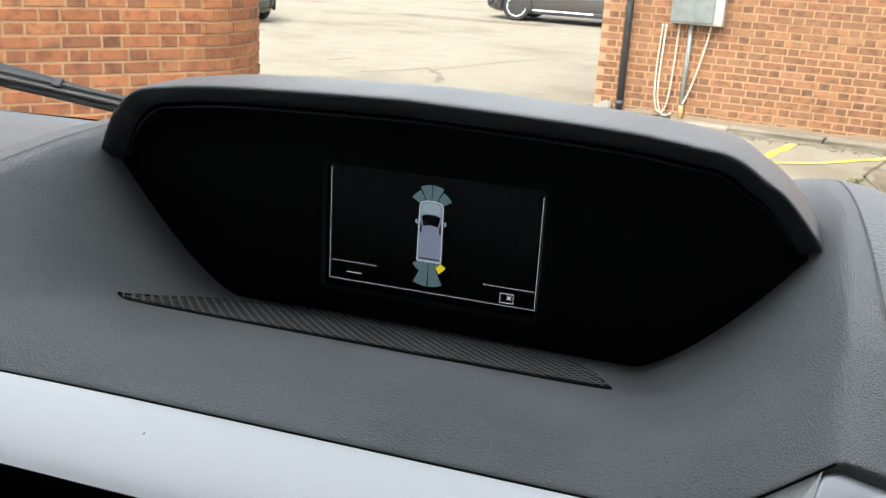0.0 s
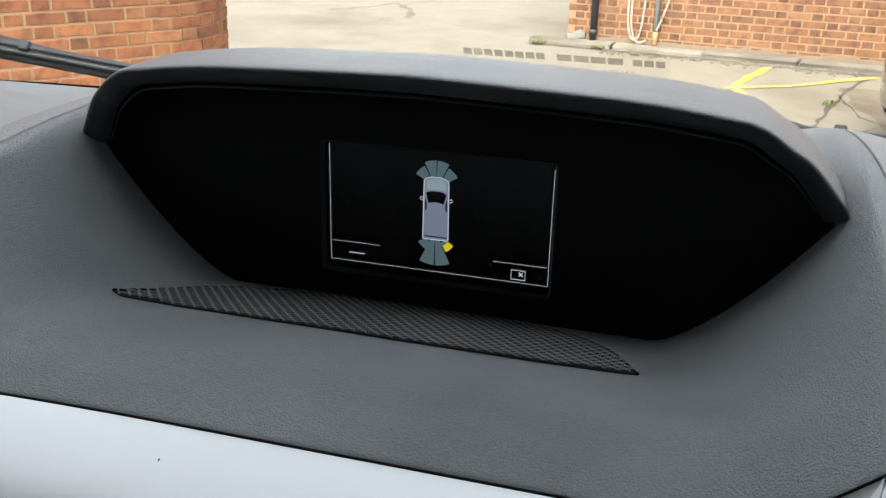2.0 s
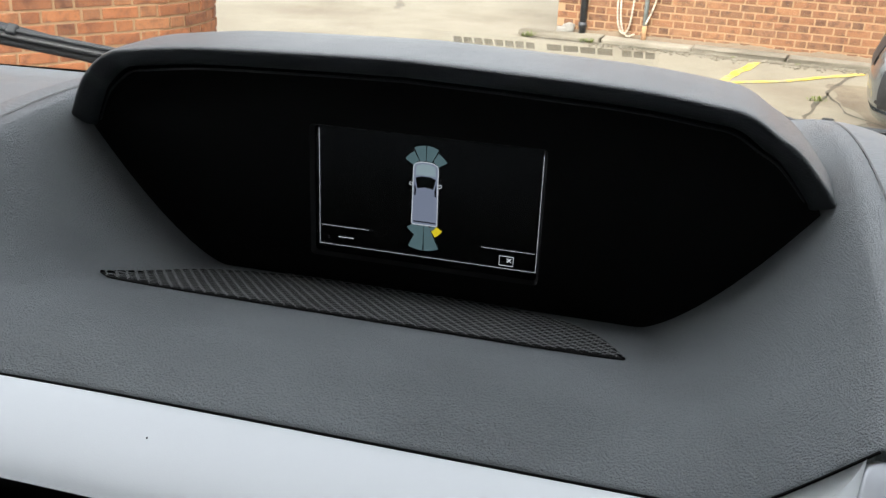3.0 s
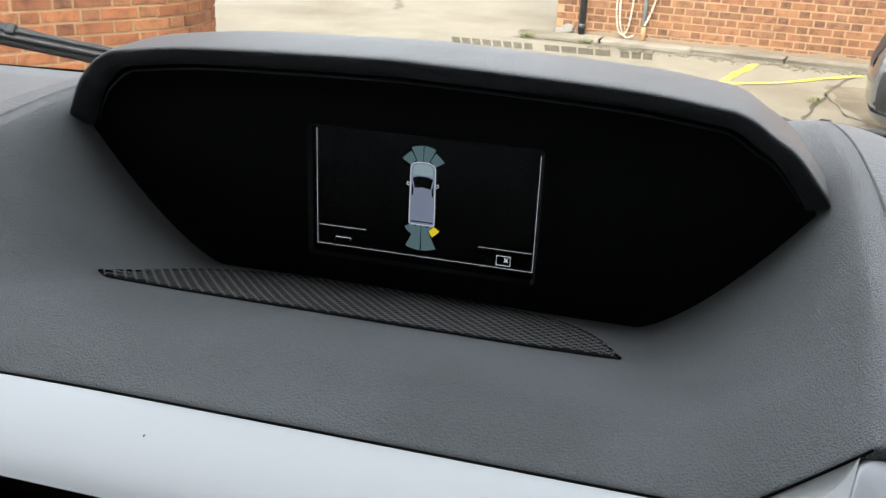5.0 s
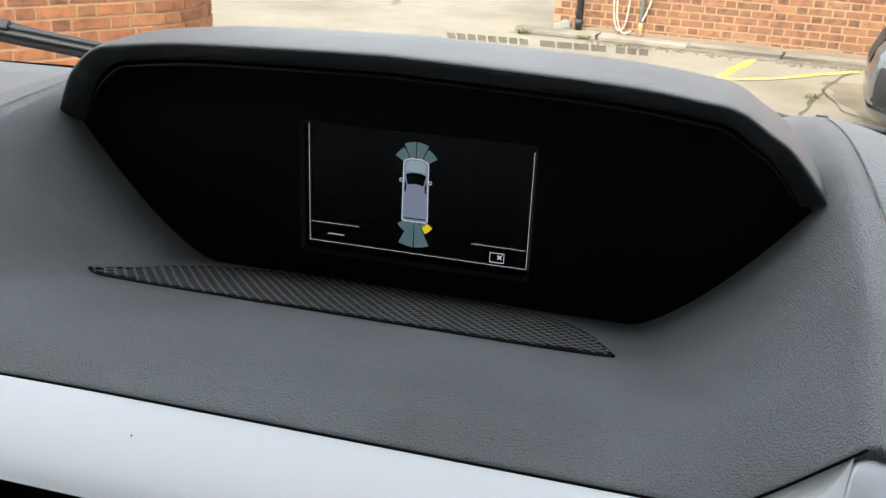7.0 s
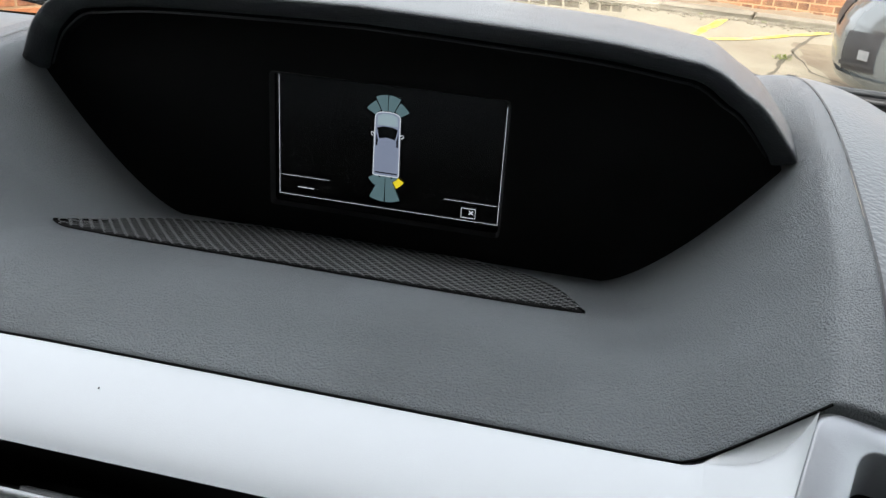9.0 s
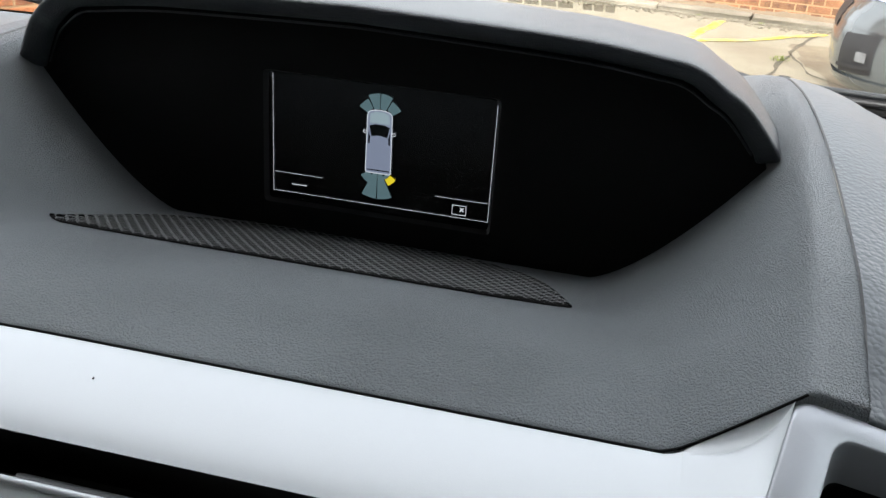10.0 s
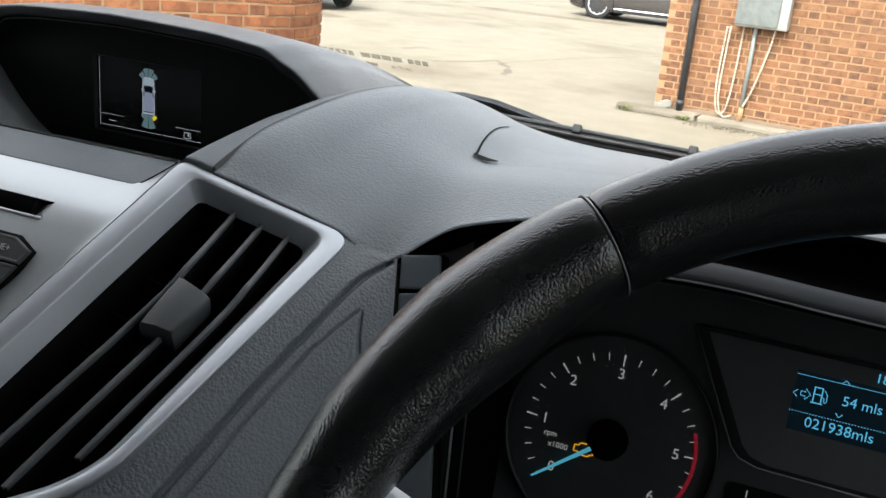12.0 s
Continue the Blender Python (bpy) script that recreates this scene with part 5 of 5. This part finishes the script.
def dirt(name, centre, size, material, label, seed):
    """An irregular low patch on the ground."""
    rnd = random.Random(seed)
    loop = []
    for k in range(40):
        a = 2 * math.pi * k / 40
        r = 0.72 + 0.34 * noise.noise((math.cos(a) * 1.6, math.sin(a) * 1.6, seed)) + rnd.uniform(-0.05, 0.05)
        loop.append((centre[0] + size[0] * r * math.cos(a), centre[1] + size[1] * r * math.sin(a), GZ + 0.002))
    bm = bmesh.new()
    bm.faces.new([bm.verts.new(p) for p in loop])
    return tagged(link_bm(name, bm, material), label, "dirt patch", kind="structure")


SOIL = concrete("trodden_dirt", (0.085, 0.066, 0.040), (0.165, 0.135, 0.09), (0.065, 0.050, 0.032))
dirt("ground_dirt", (1.72, 8.05), (0.80, 1.25), SOIL, "brown trodden dirt beside the weedy crack", 3)
dirt("ground_dirt", (-6.5, 21.6), (3.2, 0.55), SOIL, "brown stain on the far concrete", 8)
dirt("ground_dirt", (-9.5, 15.2), (1.6, 0.7), SOIL, "brown stain on the far concrete", 12)

# ---- right wall of the yard ----
WALL_O, WALL_A = Vector((-1.50, 10.12, 0)), radians(-7.0)
WALL_M = Matrix.Translation((WALL_O.x, WALL_O.y, GZ)) @ Matrix.Rotation(WALL_A, 4, "Z")
wall_right = tagged(new("wall_1"), "orange red brick wall in cream mortar", "brick wall", kind="structure")
wall_right.matrix_world = WALL_M
part("wall_core", box_bm((9.0, 3.2, 2.92), (4.506, 1.597, 1.46)), MORTAR, wall_right, smooth=False)
kerb = tagged(new("kerb"), "low cracked concrete kerb along the wall foot", "kerb", kind="structure")
kerb.matrix_world = WALL_M
x = -0.35
rnd = random.Random(5)
while x < 8.5:
    w = rnd.uniform(0.75, 1.0) if x > 0 else 0.9
    bm = box_bm((w - 0.016, 0.25, 0.085), (x + w / 2, -0.120 + rnd.uniform(-0.012, 0.012), 0.012 + rnd.uniform(-0.008, 0.008)), 0.016)
    for v in bm.verts:
        v.co += Vector((rnd.uniform(-1, 1), rnd.uniform(-1, 1), rnd.uniform(-1, 0.6))) * 0.012
    part("kerb_stone", bm, KERB, kerb)
    x += w
tagged(link_bm("crumbled_edge", grid_bm([[WALL_M @ Vector((t * 8.6 - 0.4, -0.235 - w * (0.05 + 0.20 * (0.5 + 0.5 * noise.noise((t * 23, w, 0))) * (1 if t > 0.25 else 0.35)), 0.006)) for t in np.linspace(0, 1, 160)] for w in (0, 1)]), RUBBLE), "crumbled gravelly edge along the kerb", "gravel", kind="structure")


CEMENT = concrete("dirty_cement", (0.115, 0.085, 0.055), (0.165, 0.120, 0.076), (0.085, 0.065, 0.043))
on_patch = WALL_M @ Vector((0.12, -0.03, 0.02))


def brick_mesh(length, material, height=0.0615, depth=0.02):
    me = bpy.data.meshes.new("brick")
    bm = box_bm((length, depth, height))
    es = [e for e in bm.edges if all(v.co.y < 0 for v in e.verts)]
    bmesh.ops.bevel(bm, geom=es, offset=0.003, segments=1, affect="EDGES")
    bm.to_mesh(me)
    bm.free()
    me.materials.append(material)
    return me




def lay_wall(owner, place_at, length, height, near, foot, tones):
    """Flemish bond along a run. near(s, z) picks the bricks that are pieces of their own."""
    rnd = random.Random(21)
    count = 0
    verts, faces, dark = [], [], []
    stretcher, header = brick_mesh(0.2095, BRICKS[tones][0]), brick_mesh(0.0970, BRICKS[tones][2])
    row = 0
    z = foot + 0.0375
    while z < height:
        s = -0.15 if row % 2 else 0.0
        k = 0
        while s < length:
            is_head = (k % 2 == 1)
            w = 0.1125 if is_head else 0.225
            c = s + w / 2
            if c - w / 2 >= -0.001 and c + w / 2 <= length:
                m = place_at(c, z) @ Matrix.Translation((0, rnd.uniform(-0.0015, 0.0025), 0)) @ Matrix.Rotation(rnd.uniform(-0.006, 0.006), 4, "Y")
                if near(c, z) and count < 298:
                    ob = bpy.data.objects.new("brick", header if is_head else stretcher)
                    scene.collection.objects.link(ob)
                    ob.parent = owner
                    ob.matrix_local = m
                    count += 1
                else:
                    h = (0.0485 if is_head else 0.10475, 0.01, 0.03075)
                    i = len(verts)
                    for sx in (-1, 1):
                        for sy in (-1, 1):
                            for sz in (-1, 1):
                                verts.append(m @ Vector((sx * h[0], sy * h[1], sz * h[2])))
                    dark += [int(is_head)] * 6
                    faces += [(i, i + 1, i + 3, i + 2), (i + 4, i + 6, i + 7, i + 5), (i, i + 4, i + 5, i + 1), (i + 2, i + 3, i + 7, i + 6), (i, i + 2, i + 6, i + 4), (i + 1, i + 5, i + 7, i + 3)]
            s += w
            k += 1
        row += 1
        z += 0.075
    me = bpy.data.meshes.new("brickwork")
    me.from_pydata(verts, [], faces)
    me.materials.append(BRICKS[tones][1])
    me.materials.append(BRICKS[tones][3])
    for face, which in zip(me.polygons, dark):
        face.material_index = which
    rest = new("brickwork", me)
    rest.parent = owner
    tagged(rest, kind="stuff")


plinth = []
for d, lift in ((0.016, 0.0), (0.016, 1.0), (0.0, 1.04)):
    plinth.append([(t, -d, (0.088 + 0.018 * noise.noise((t * 2.3, 0, 4)) + 0.014 * noise.noise((t * 11, 0, 1)) + 0.008 * noise.noise((t * 37, 0, 2))) * lift) for t in np.linspace(0.0, 8.6, 220)])
part("cement_foot", grid_bm(plinth), CEMENT, wall_right, "dirty cement smeared along the wall foot")
patch = thing("broken_render", "patch of broken white render at the wall corner", "render patch", at=on_patch)
rp = random.Random(9)
RENDER_WHITE = concrete("broken_white_render", (0.19, 0.18, 0.155), (0.26, 0.25, 0.22), (0.13, 0.115, 0.09))
for k in range(7):
    part("render_piece", box_bm((rp.uniform(0.05, 0.10), 0.04, rp.uniform(0.05, 0.10)), (rp.uniform(-0.10, 0.12), rp.uniform(-0.02, 0.01), rp.uniform(0.05, 0.13)), 0.008, Matrix.Rotation(rp.uniform(-0.4, 0.4), 4, "Y")), RENDER_WHITE, patch, smooth=False)

# things on the right wall
def on_wall(x, z, out=0.0):
    return WALL_M @ Vector((x, -out, z))


pipe = thing("downpipe", "black plastic rainwater downpipe on the brick wall", "pipe", at=on_wall(0.30, 0, 0.06))
pb = Vector(pipe.location)
part("pipe_tube", tube_bm([on_wall(0.30, 0.02, 0.055) - pb, on_wall(0.30, 2.6, 0.055) - pb], 0.036, 14), PIPE_BLACK, pipe)
for z in (0.12, 1.5):
    part("bracket", tube_bm([on_wall(0.30, z, 0.055) - pb, on_wall(0.30, z + 0.05, 0.055) - pb], 0.043, 14), PIPE_BLACK, pipe)
conduit = thing("conduit", "grey cable conduit running up to the meter box", "conduit", at=on_wall(0.93, 0, 0.03))
cb = Vector(conduit.location)
part("conduit_tube", tube_bm([on_wall(0.95, 0.12, 0.03) - cb, on_wall(0.95, 1.30, 0.03) - cb], 0.022, 12), PIPE_GREY, conduit)
part("rusty_foot", tube_bm([on_wall(0.95, 0.0, 0.03) - cb, on_wall(0.95, 0.19, 0.03) - cb], 0.026, 12), plastic("rusty_steel", (0.30, 0.17, 0.08), 0.8, vary=0.4), conduit)
meter = thing("meter_box", "white plastic electricity meter box on the brick wall", "meter box", at=on_wall(1.02, 1.1, 0.0))
mm = Matrix.Translation(-Vector(meter.location)) @ WALL_M
part("case", box_bm((0.52, 0.14, 0.74), (1.01, -0.07, 1.39), 0.012, mm), BOX_WHITE, meter)
part("box_door", box_bm((0.43, 0.02, 0.70), (0.965, -0.148, 1.39), 0.008, mm), BOX_GREY, meter, "grey hinged door")


def hanging(points, label):
    p = [on_wall(*q) for q in points]
    base = p[0]
    fine = []
    n = len(p)
    for i in range(n - 1):
        for k in range(8):
            t = k / 8
            a, b, c, d = p[max(i - 1, 0)], p[i], p[i + 1], p[min(i + 2, n - 1)]
            fine.append(0.5 * ((2 * b) + (c - a) * t + (2 * a - 5 * b + 4 * c - d) * t * t + (3 * b - a - 3 * c + d) * t ** 3) - base)
    fine.append(p[-1] - base)
    links, run = [fine[0]], 0.0
    for a, b in zip(fine, fine[1:]):           # even steps of a third of a link
        n = max(1, round((b - a).length / 0.011))
        links += [a.lerp(b, k / n) for k in range(1, n + 1)]
    thick = [(0.0055, 0.0125, 0.0125)[k % 3] for k in range(len(links))]
    ob = tagged(link_bm("hanging_chain", tube_bm(links, thick, 6), ROPE), label, "chain", "chains on the wall")
    ob.location = base
    return ob


hanging([(0.66, 1.0, 0.03), (0.65, 0.5, 0.04), (0.67, 0.22, 0.05), (0.72, 0.10, 0.05), (0.79, 0.16, 0.05), (0.82, 0.5, 0.04), (0.83, 1.2, 0.03)], "cream plastic chain hanging in a loop on the wall")
hanging([(0.70, 1.0, 0.05), (0.69, 0.4, 0.06), (0.72, 0.16, 0.06), (0.78, 0.07, 0.05), (0.86, 0.10, 0.05)], "cream plastic chain hanging with a loose end")
hanging([(1.16, 1.12, 0.04), (1.12, 0.8, 0.05), (1.03, 0.4, 0.05), (0.96, 0.20, 0.05)], "cream plastic chain slanting down from the meter box")


GRIT = concrete("pale_grit", (0.10, 0.088, 0.062), (0.20, 0.178, 0.135), (0.08, 0.070, 0.048))
grit = bmesh.new()
rg = random.Random(31)
for k in range(900):
    gx = rg.uniform(0.5, 8.0)
    p = WALL_M @ Vector((gx, -0.26 - abs(rg.gauss(0, 0.13)), 0.0))
    r = rg.uniform(0.006, 0.016)
    m = Matrix.Translation(p + Vector((0, 0, r * 0.5))) @ Matrix.Rotation(rg.uniform(0, 3), 4, "Z") @ Matrix.Diagonal((r * rg.uniform(0.8, 1.6), r, r * 0.7, 1))
    bmesh.ops.create_icosphere(grit, subdivisions=1, radius=1, matrix=m)
tagged(link_bm("loose_grit", grit, GRIT, smooth=False), "loose grit and crumbs along the kerb", "grit", kind="stuff")


def weed(x, out, size, seed):
    rnd = random.Random(seed)
    bm = bmesh.new()
    for k in range(26):
        a, l = rnd.uniform(0, 6.3), size * rnd.uniform(0.4, 1)
        h = size * rnd.uniform(0.2, 0.7)
        o = Vector((rnd.uniform(-1, 1) * size, rnd.uniform(-0.5, 0.5) * size, 0))
        d = Vector((math.cos(a), math.sin(a), 0))
        s = Vector((-d.y, d.x, 0)) * size * 0.12
        bm.faces.new([bm.verts.new(q) for q in (o - s * 0.4, o + s * 0.4, o + d * l * 0.6 + s + Vector((0, 0, h)), o + d * l + Vector((0, 0, h * 0.8)), o + d * l * 0.6 - s + Vector((0, 0, h)))])
    ob = tagged(link_bm("weed", bm, MOSS, smooth=False), "small green weed growing at the kerb", "weed", "weeds by the kerb")
    ob.location = on_wall(x, 0.0, out)


for i, (x, out, size) in enumerate(((-0.25, 0.30, 0.08), (0.42, 0.28, 0.07), (1.9, 0.30, 0.03), (2.5, 0.32, 0.03), (2.75, 1.9, 0.06), (2.35, 3.3, 0.07), (2.22, 3.75, 0.07), (2.30, 3.55, 0.06))):
    weed(x, out, size, i)

# ---- left wall, straight and then round a corner ----
wall_left = tagged(new("wall_2"), "orange red brick wall rounding a corner", "brick wall", kind="structure")
wall_left.location = (0, 0, GZ)
RC, RR = Vector((-3.62, 5.20, 0)), 0.63
A_START = math.atan2(-0.6, 0.8)
ARC_LEN = RR * radians(150)
STRAIGHT = 3.0


def left_path(s):
    """Place and outward direction along the left wall."""
    if s < STRAIGHT:
        n = Vector((math.cos(A_START), math.sin(A_START), 0))
        t = Vector((-n.y, n.x, 0))
        return RC + n * RR - t * (STRAIGHT - s), n
    a = A_START + (s - STRAIGHT) / RR
    n = Vector((math.cos(a), math.sin(a), 0))
    return RC + n * RR, n


core = []
for z in (0.0, 2.9):
    line = []
    for s in np.linspace(0, STRAIGHT + ARC_LEN, 60):
        p, n = left_path(s)
        line.append(tuple(p - n * 0.003 + Vector((0, 0, z))))
    core.append(line)
part("wall_core", grid_bm(core), MORTAR, wall_left)


def left_place(s, z):
    p, n = left_path(s)
    t = Vector((-n.y, n.x, 0))
    m = Matrix((t, -n, Vector((0, 0, 1)))).transposed().to_4x4()
    m.translation = p + Vector((0, 0, z)) - n * 0.008
    return m


# ---- parked cars ----
def car_paint(name, color):
    m = plastic(name, color, 0.22, vary=0.05, spec=0.6)
    m.node_tree.nodes["Principled BSDF"].inputs["Coat Weight"].default_value = 0.8
    return m


PAINT_GREY = car_paint("car_paint_grey", (0.050, 0.056, 0.058))
PAINT_BROWN = car_paint("car_paint_dark", (0.035, 0.032, 0.030))
PAINT_SILVER = car_paint("car_paint_silver", (0.22, 0.23, 0.24))
TYRE = plastic("tyre_rubber", (0.022, 0.022, 0.023), 0.85, 60, 0.3)
ALLOY = plastic("alloy_wheel", (0.30, 0.305, 0.31), 0.35, metal=0.1, vary=0.05)
CAR_GLASS = plastic("dark_car_glass", (0.012, 0.014, 0.016), 0.08, spec=0.7)
LAMP = plastic("lamp_glass", (0.11, 0.114, 0.118), 0.14, spec=0.8)
LAMP_CASE = plastic("lamp_case", (0.11, 0.115, 0.12), 0.15, spec=0.8)
CHROME = plastic("chrome", (0.75, 0.76, 0.78), 0.12, metal=1.0)


def car_wheel(owner, x, side):
    c = Vector((x, side * 0.78, 0.335))
    tyre = part("wheel", tube_bm([c + Vector((0, side * d, 0)) for d in (-0.10, -0.09, 0.085, 0.10)], [0.30, 0.335, 0.335, 0.30], 40), TYRE, owner, "black tyre")
    disc = [[c + Vector((r * math.cos(t), side * w, r * math.sin(t))) for t in np.linspace(0, 2 * math.pi, 41)] for r, w in ((0.245, 0.101), (0.235, 0.106), (0.218, 0.100), (0.212, 0.06))]
    part("rim", grid_bm(disc), ALLOY, tyre, "silver alloy rim")
    dark = [[c + Vector((r * math.cos(t), side * 0.062, r * math.sin(t))) for t in np.linspace(0, 2 * math.pi, 41)] for r in (0.213, 0.001)]
    part("brake", grid_bm(dark), BLACK, tyre)
    for k in range(10):
        a = 2 * math.pi * k / 10
        d, e = Vector((math.cos(a), 0, math.sin(a))), Vector((-math.sin(a), 0, math.cos(a)))
        rows = [[c + d * r + e * s * w + Vector((0, side * h, 0)) for s in (-1, -0.6, 0.6, 1)] for r, w, h in ((0.03, 0.014, 0.098), (0.12, 0.016, 0.094), (0.222, 0.024, 0.102))]
        part("spoke", grid_bm(rows), ALLOY, tyre)


CZ_ = np.array((0.18, 0.22, 0.30, 0.42, 0.52, 0.62, 0.70, 0.76, 0.82, 0.88, 0.93, 0.965, 0.985))
CFRONT = np.array((2.02, 2.13, 2.20, 2.215, 2.19, 2.13, 2.05, 1.95, 1.78, 1.45, 1.10, 0.85, 0.70))
CREAR = np.array((1.98, 2.10, 2.17, 2.19, 2.18, 2.16, 2.14, 2.11, 2.07, 2.02, 1.95, 1.88, 1.80))
CWIDE = np.array((0.84, 0.875, 0.90, 0.91, 0.912, 0.908, 0.90, 0.892, 0.880, 0.865, 0.845, 0.82, 0.78))


def car_skin(a, z, off, tall):
    """Point on the body at plan angle a from the nose and level z; off is outwards."""
    fx, rx, w = curve_at(CZ_, CFRONT, z), curve_at(CZ_, CREAR, z), curve_at(CZ_, CWIDE, z)
    c, q = math.cos(a), math.sin(a)
    n = 0.52
    x = (fx if c > 0 else -rx) * abs(c) ** n
    y = w * math.copysign(abs(q) ** n, q)
    bow = 0.02 * math.sin(math.pi * min(max((z - 0.18) / 0.8, 0), 1))
    k = math.hypot(x / 2.2, y / 0.9) or 1
    return (x + off * (x / 2.2) / k, y + (off + bow * 0.4) * (y / 0.9) / k, z * tall)


def car_patch(a0, a1, z0, z1, off, tall, n=10, m=5, slant=0.0):
    return grid_bm([[car_skin(radians(a0 + (a1 - a0) * i / n), z0 + (z1 - z0) * j / m + slant * i / n, off, tall) for i in range(n + 1)] for j in range(m + 1)])


def car(label, paint, m, tall=1.0, wheels=(1.32, -1.32)):
    """Nose along +x. Built from level sections, with a separate cabin."""
    ob = thing("parked_car", label, "car", "parked cars")
    ob.matrix_world = m
    levels = np.concatenate((np.linspace(0.18, 0.30, 6), np.linspace(0.34, 0.70, 10), np.linspace(0.72, 0.985, 16)))
    body = grid_bm([[car_skin(2 * math.pi * k / 96, z, 0.0, tall) for k in range(96)] for z in levels], closed=True)
    body.faces.new([v for v in body.verts if abs(v.co.z - 0.985 * tall) < 1e-6])
    part("body", body, paint, ob)
    CXs = np.array((-2.0, -1.75, -1.35, -0.6, 0.1, 0.55, 1.05))
    top = np.array((0.97, 1.20, 1.40, 1.47, 1.46, 1.34, 0.96)) * tall
    wides = np.array((0.70, 0.76, 0.80, 0.84, 0.84, 0.82, 0.76))
    sill_z = 0.95 * tall
    cab_rows = []
    for x in np.linspace(-2.0, 1.05, 26):
        t, b, w = curve_at(CXs, top, x), sill_z, curve_at(CXs, wides, x)
        k = max(t - b, 0.02)
        cab_rows.append([(x, s * y, z) for s, y, z in ((1, w, b), (1, w - 0.10 * k, b + 0.35 * k), (1, w - 0.34 * k, b + 0.86 * k), (1, w - 0.50 * k, b + 0.97 * k), (1, 0, t + 0.01), (-1, w - 0.50 * k, b + 0.97 * k), (-1, w - 0.34 * k, b + 0.86 * k), (-1, w - 0.10 * k, b + 0.35 * k), (-1, w, b))])
    part("roof", grid_bm(cab_rows), paint, ob)
    for s in (1, -1):
        for a, b2 in ((-1.55, -0.62), (-0.52, 0.42)):
            g = []
            for x in np.linspace(a, b2, 8):
                t, bb, w = curve_at(CXs, top, x), sill_z, curve_at(CXs, wides, x)
                k = t - bb
                g.append([(x, s * (w - 0.10 * k * (q / 0.35) + 0.006 if q <= 0.35 else w - (0.10 + 0.24 * (q - 0.35) / 0.51) * k + 0.006), bb + q * k) for q in (0.12, 0.35, 0.80)])
            part("side_window", grid_bm(g), CAR_GLASS, ob)
        for wx in wheels:
            car_wheel(ob, wx, s)
            arch_rows = [[(wx + r * math.cos(t), s * yy, 0.335 + r * math.sin(t)) for t in np.linspace(-0.35, math.pi + 0.35, 30)] for r, yy in ((0.410, 0.905), (0.400, 0.926), (0.372, 0.926), (0.34, 0.80))]
            part("wheel_arch", grid_bm(arch_rows), BLACK, ob)
        sill = [[(x, s * y, z) for x in np.linspace(-0.9, 0.9, 8)] for y, z in ((0.915, 0.30), (0.932, 0.27), (0.915, 0.19))]
        part("sill", grid_bm(sill), BLACK, ob)
        strip_rows = [[(x, s * y, z) for x in np.linspace(-0.55, 0.9, 8)] for y, z in ((0.932, 0.292), (0.936, 0.268))]
        part("sill_trim", grid_bm(strip_rows), CHROME, ob)
        # headlamp with its inner reflector, creased bumper corner, fog lamp in a dark recess
        hl = part("headlamp", car_patch(s * 6, s * 42, 0.685, 0.800, 0.006, tall), LAMP_CASE, ob, "clear headlamp with bright reflectors")
        part("reflector", car_patch(s * 9, s * 17, 0.705, 0.780, 0.010, tall, 6, 4), LAMP, hl)
        part("reflector", car_patch(s * 21, s * 29, 0.705, 0.775, 0.010, tall, 6, 4), LAMP, hl)
        part("lamp_edge", car_patch(s * 5, s * 43, 0.675, 0.687, 0.010, tall, 12, 1), CHROME, hl)
        part("bumper_crease", car_patch(s * 8, s * 46, 0.545, 0.615, 0.016, tall, 12, 4, -0.02), paint, ob)
        fg = part("fog_recess", car_patch(s * 20, s * 38, 0.30, 0.50, 0.006, tall, 12, 4, 0.02), BLACK, ob, "dark fog lamp recess")
        part("fog_lamp", car_patch(s * 30.5, s * 35.5, 0.375, 0.425, 0.014, tall, 6, 3), LAMP, fg, "bright fog lamp")
        part("recess_bar", car_patch(s * 20, s * 38, 0.325, 0.345, 0.020, tall, 12, 2, 0.02), BLACK, fg)
        part("bumper_lip", car_patch(s * 4, s * 52, 0.215, 0.285, 0.018, tall, 16, 4), paint, ob)
    part("grille", car_patch(-5, 5, 0.48, 0.62, 0.008, tall, 10, 5), BLACK, ob)
    ws = [[(x, y * (curve_at(CXs, wides, x) - 0.42 * (curve_at(CXs, top, x) - sill_z)), curve_at(CXs, top, x) + 0.016 - 0.02 * y * y) for y in np.linspace(-0.95, 0.95, 9)] for x in np.linspace(0.48, 1.0, 8)]
    part("windscreen", grid_bm(ws), CAR_GLASS, ob)
    return ob


def on_yard(x, y, turn):
    return Matrix.Translation((x, y, GZ)) @ Matrix.Rotation(radians(turn), 4, "Z")


car("dark grey hatchback parked by the brick wall", PAINT_GREY, on_yard(3.35, 6.28, 172), 1.2)
car("dark brown saloon parked across the yard", PAINT_BROWN, on_yard(-4.12, 23.35, 178), 1.05)
car("dark saloon parked beyond the corner", PAINT_BROWN, on_yard(-11.0, 17.3, -30), 1.0)
car("silver hatchback parked at the back of the yard", PAINT_SILVER, on_yard(-10.8, 31.5, 5), 1.0)

# ---- bricks, laid last ----
lay_wall(wall_right, lambda s, z: Matrix.Translation((s, 0.002, z)), 8.6, 2.85, lambda s, z: s < 4.2 and z < 1.30, 0.04, "tan")
lay_wall(wall_left, left_place, STRAIGHT + ARC_LEN, 2.85, lambda s, z: 1.1 < s < 3.6 and 0.35 < z < 1.60, 0.0, "red")
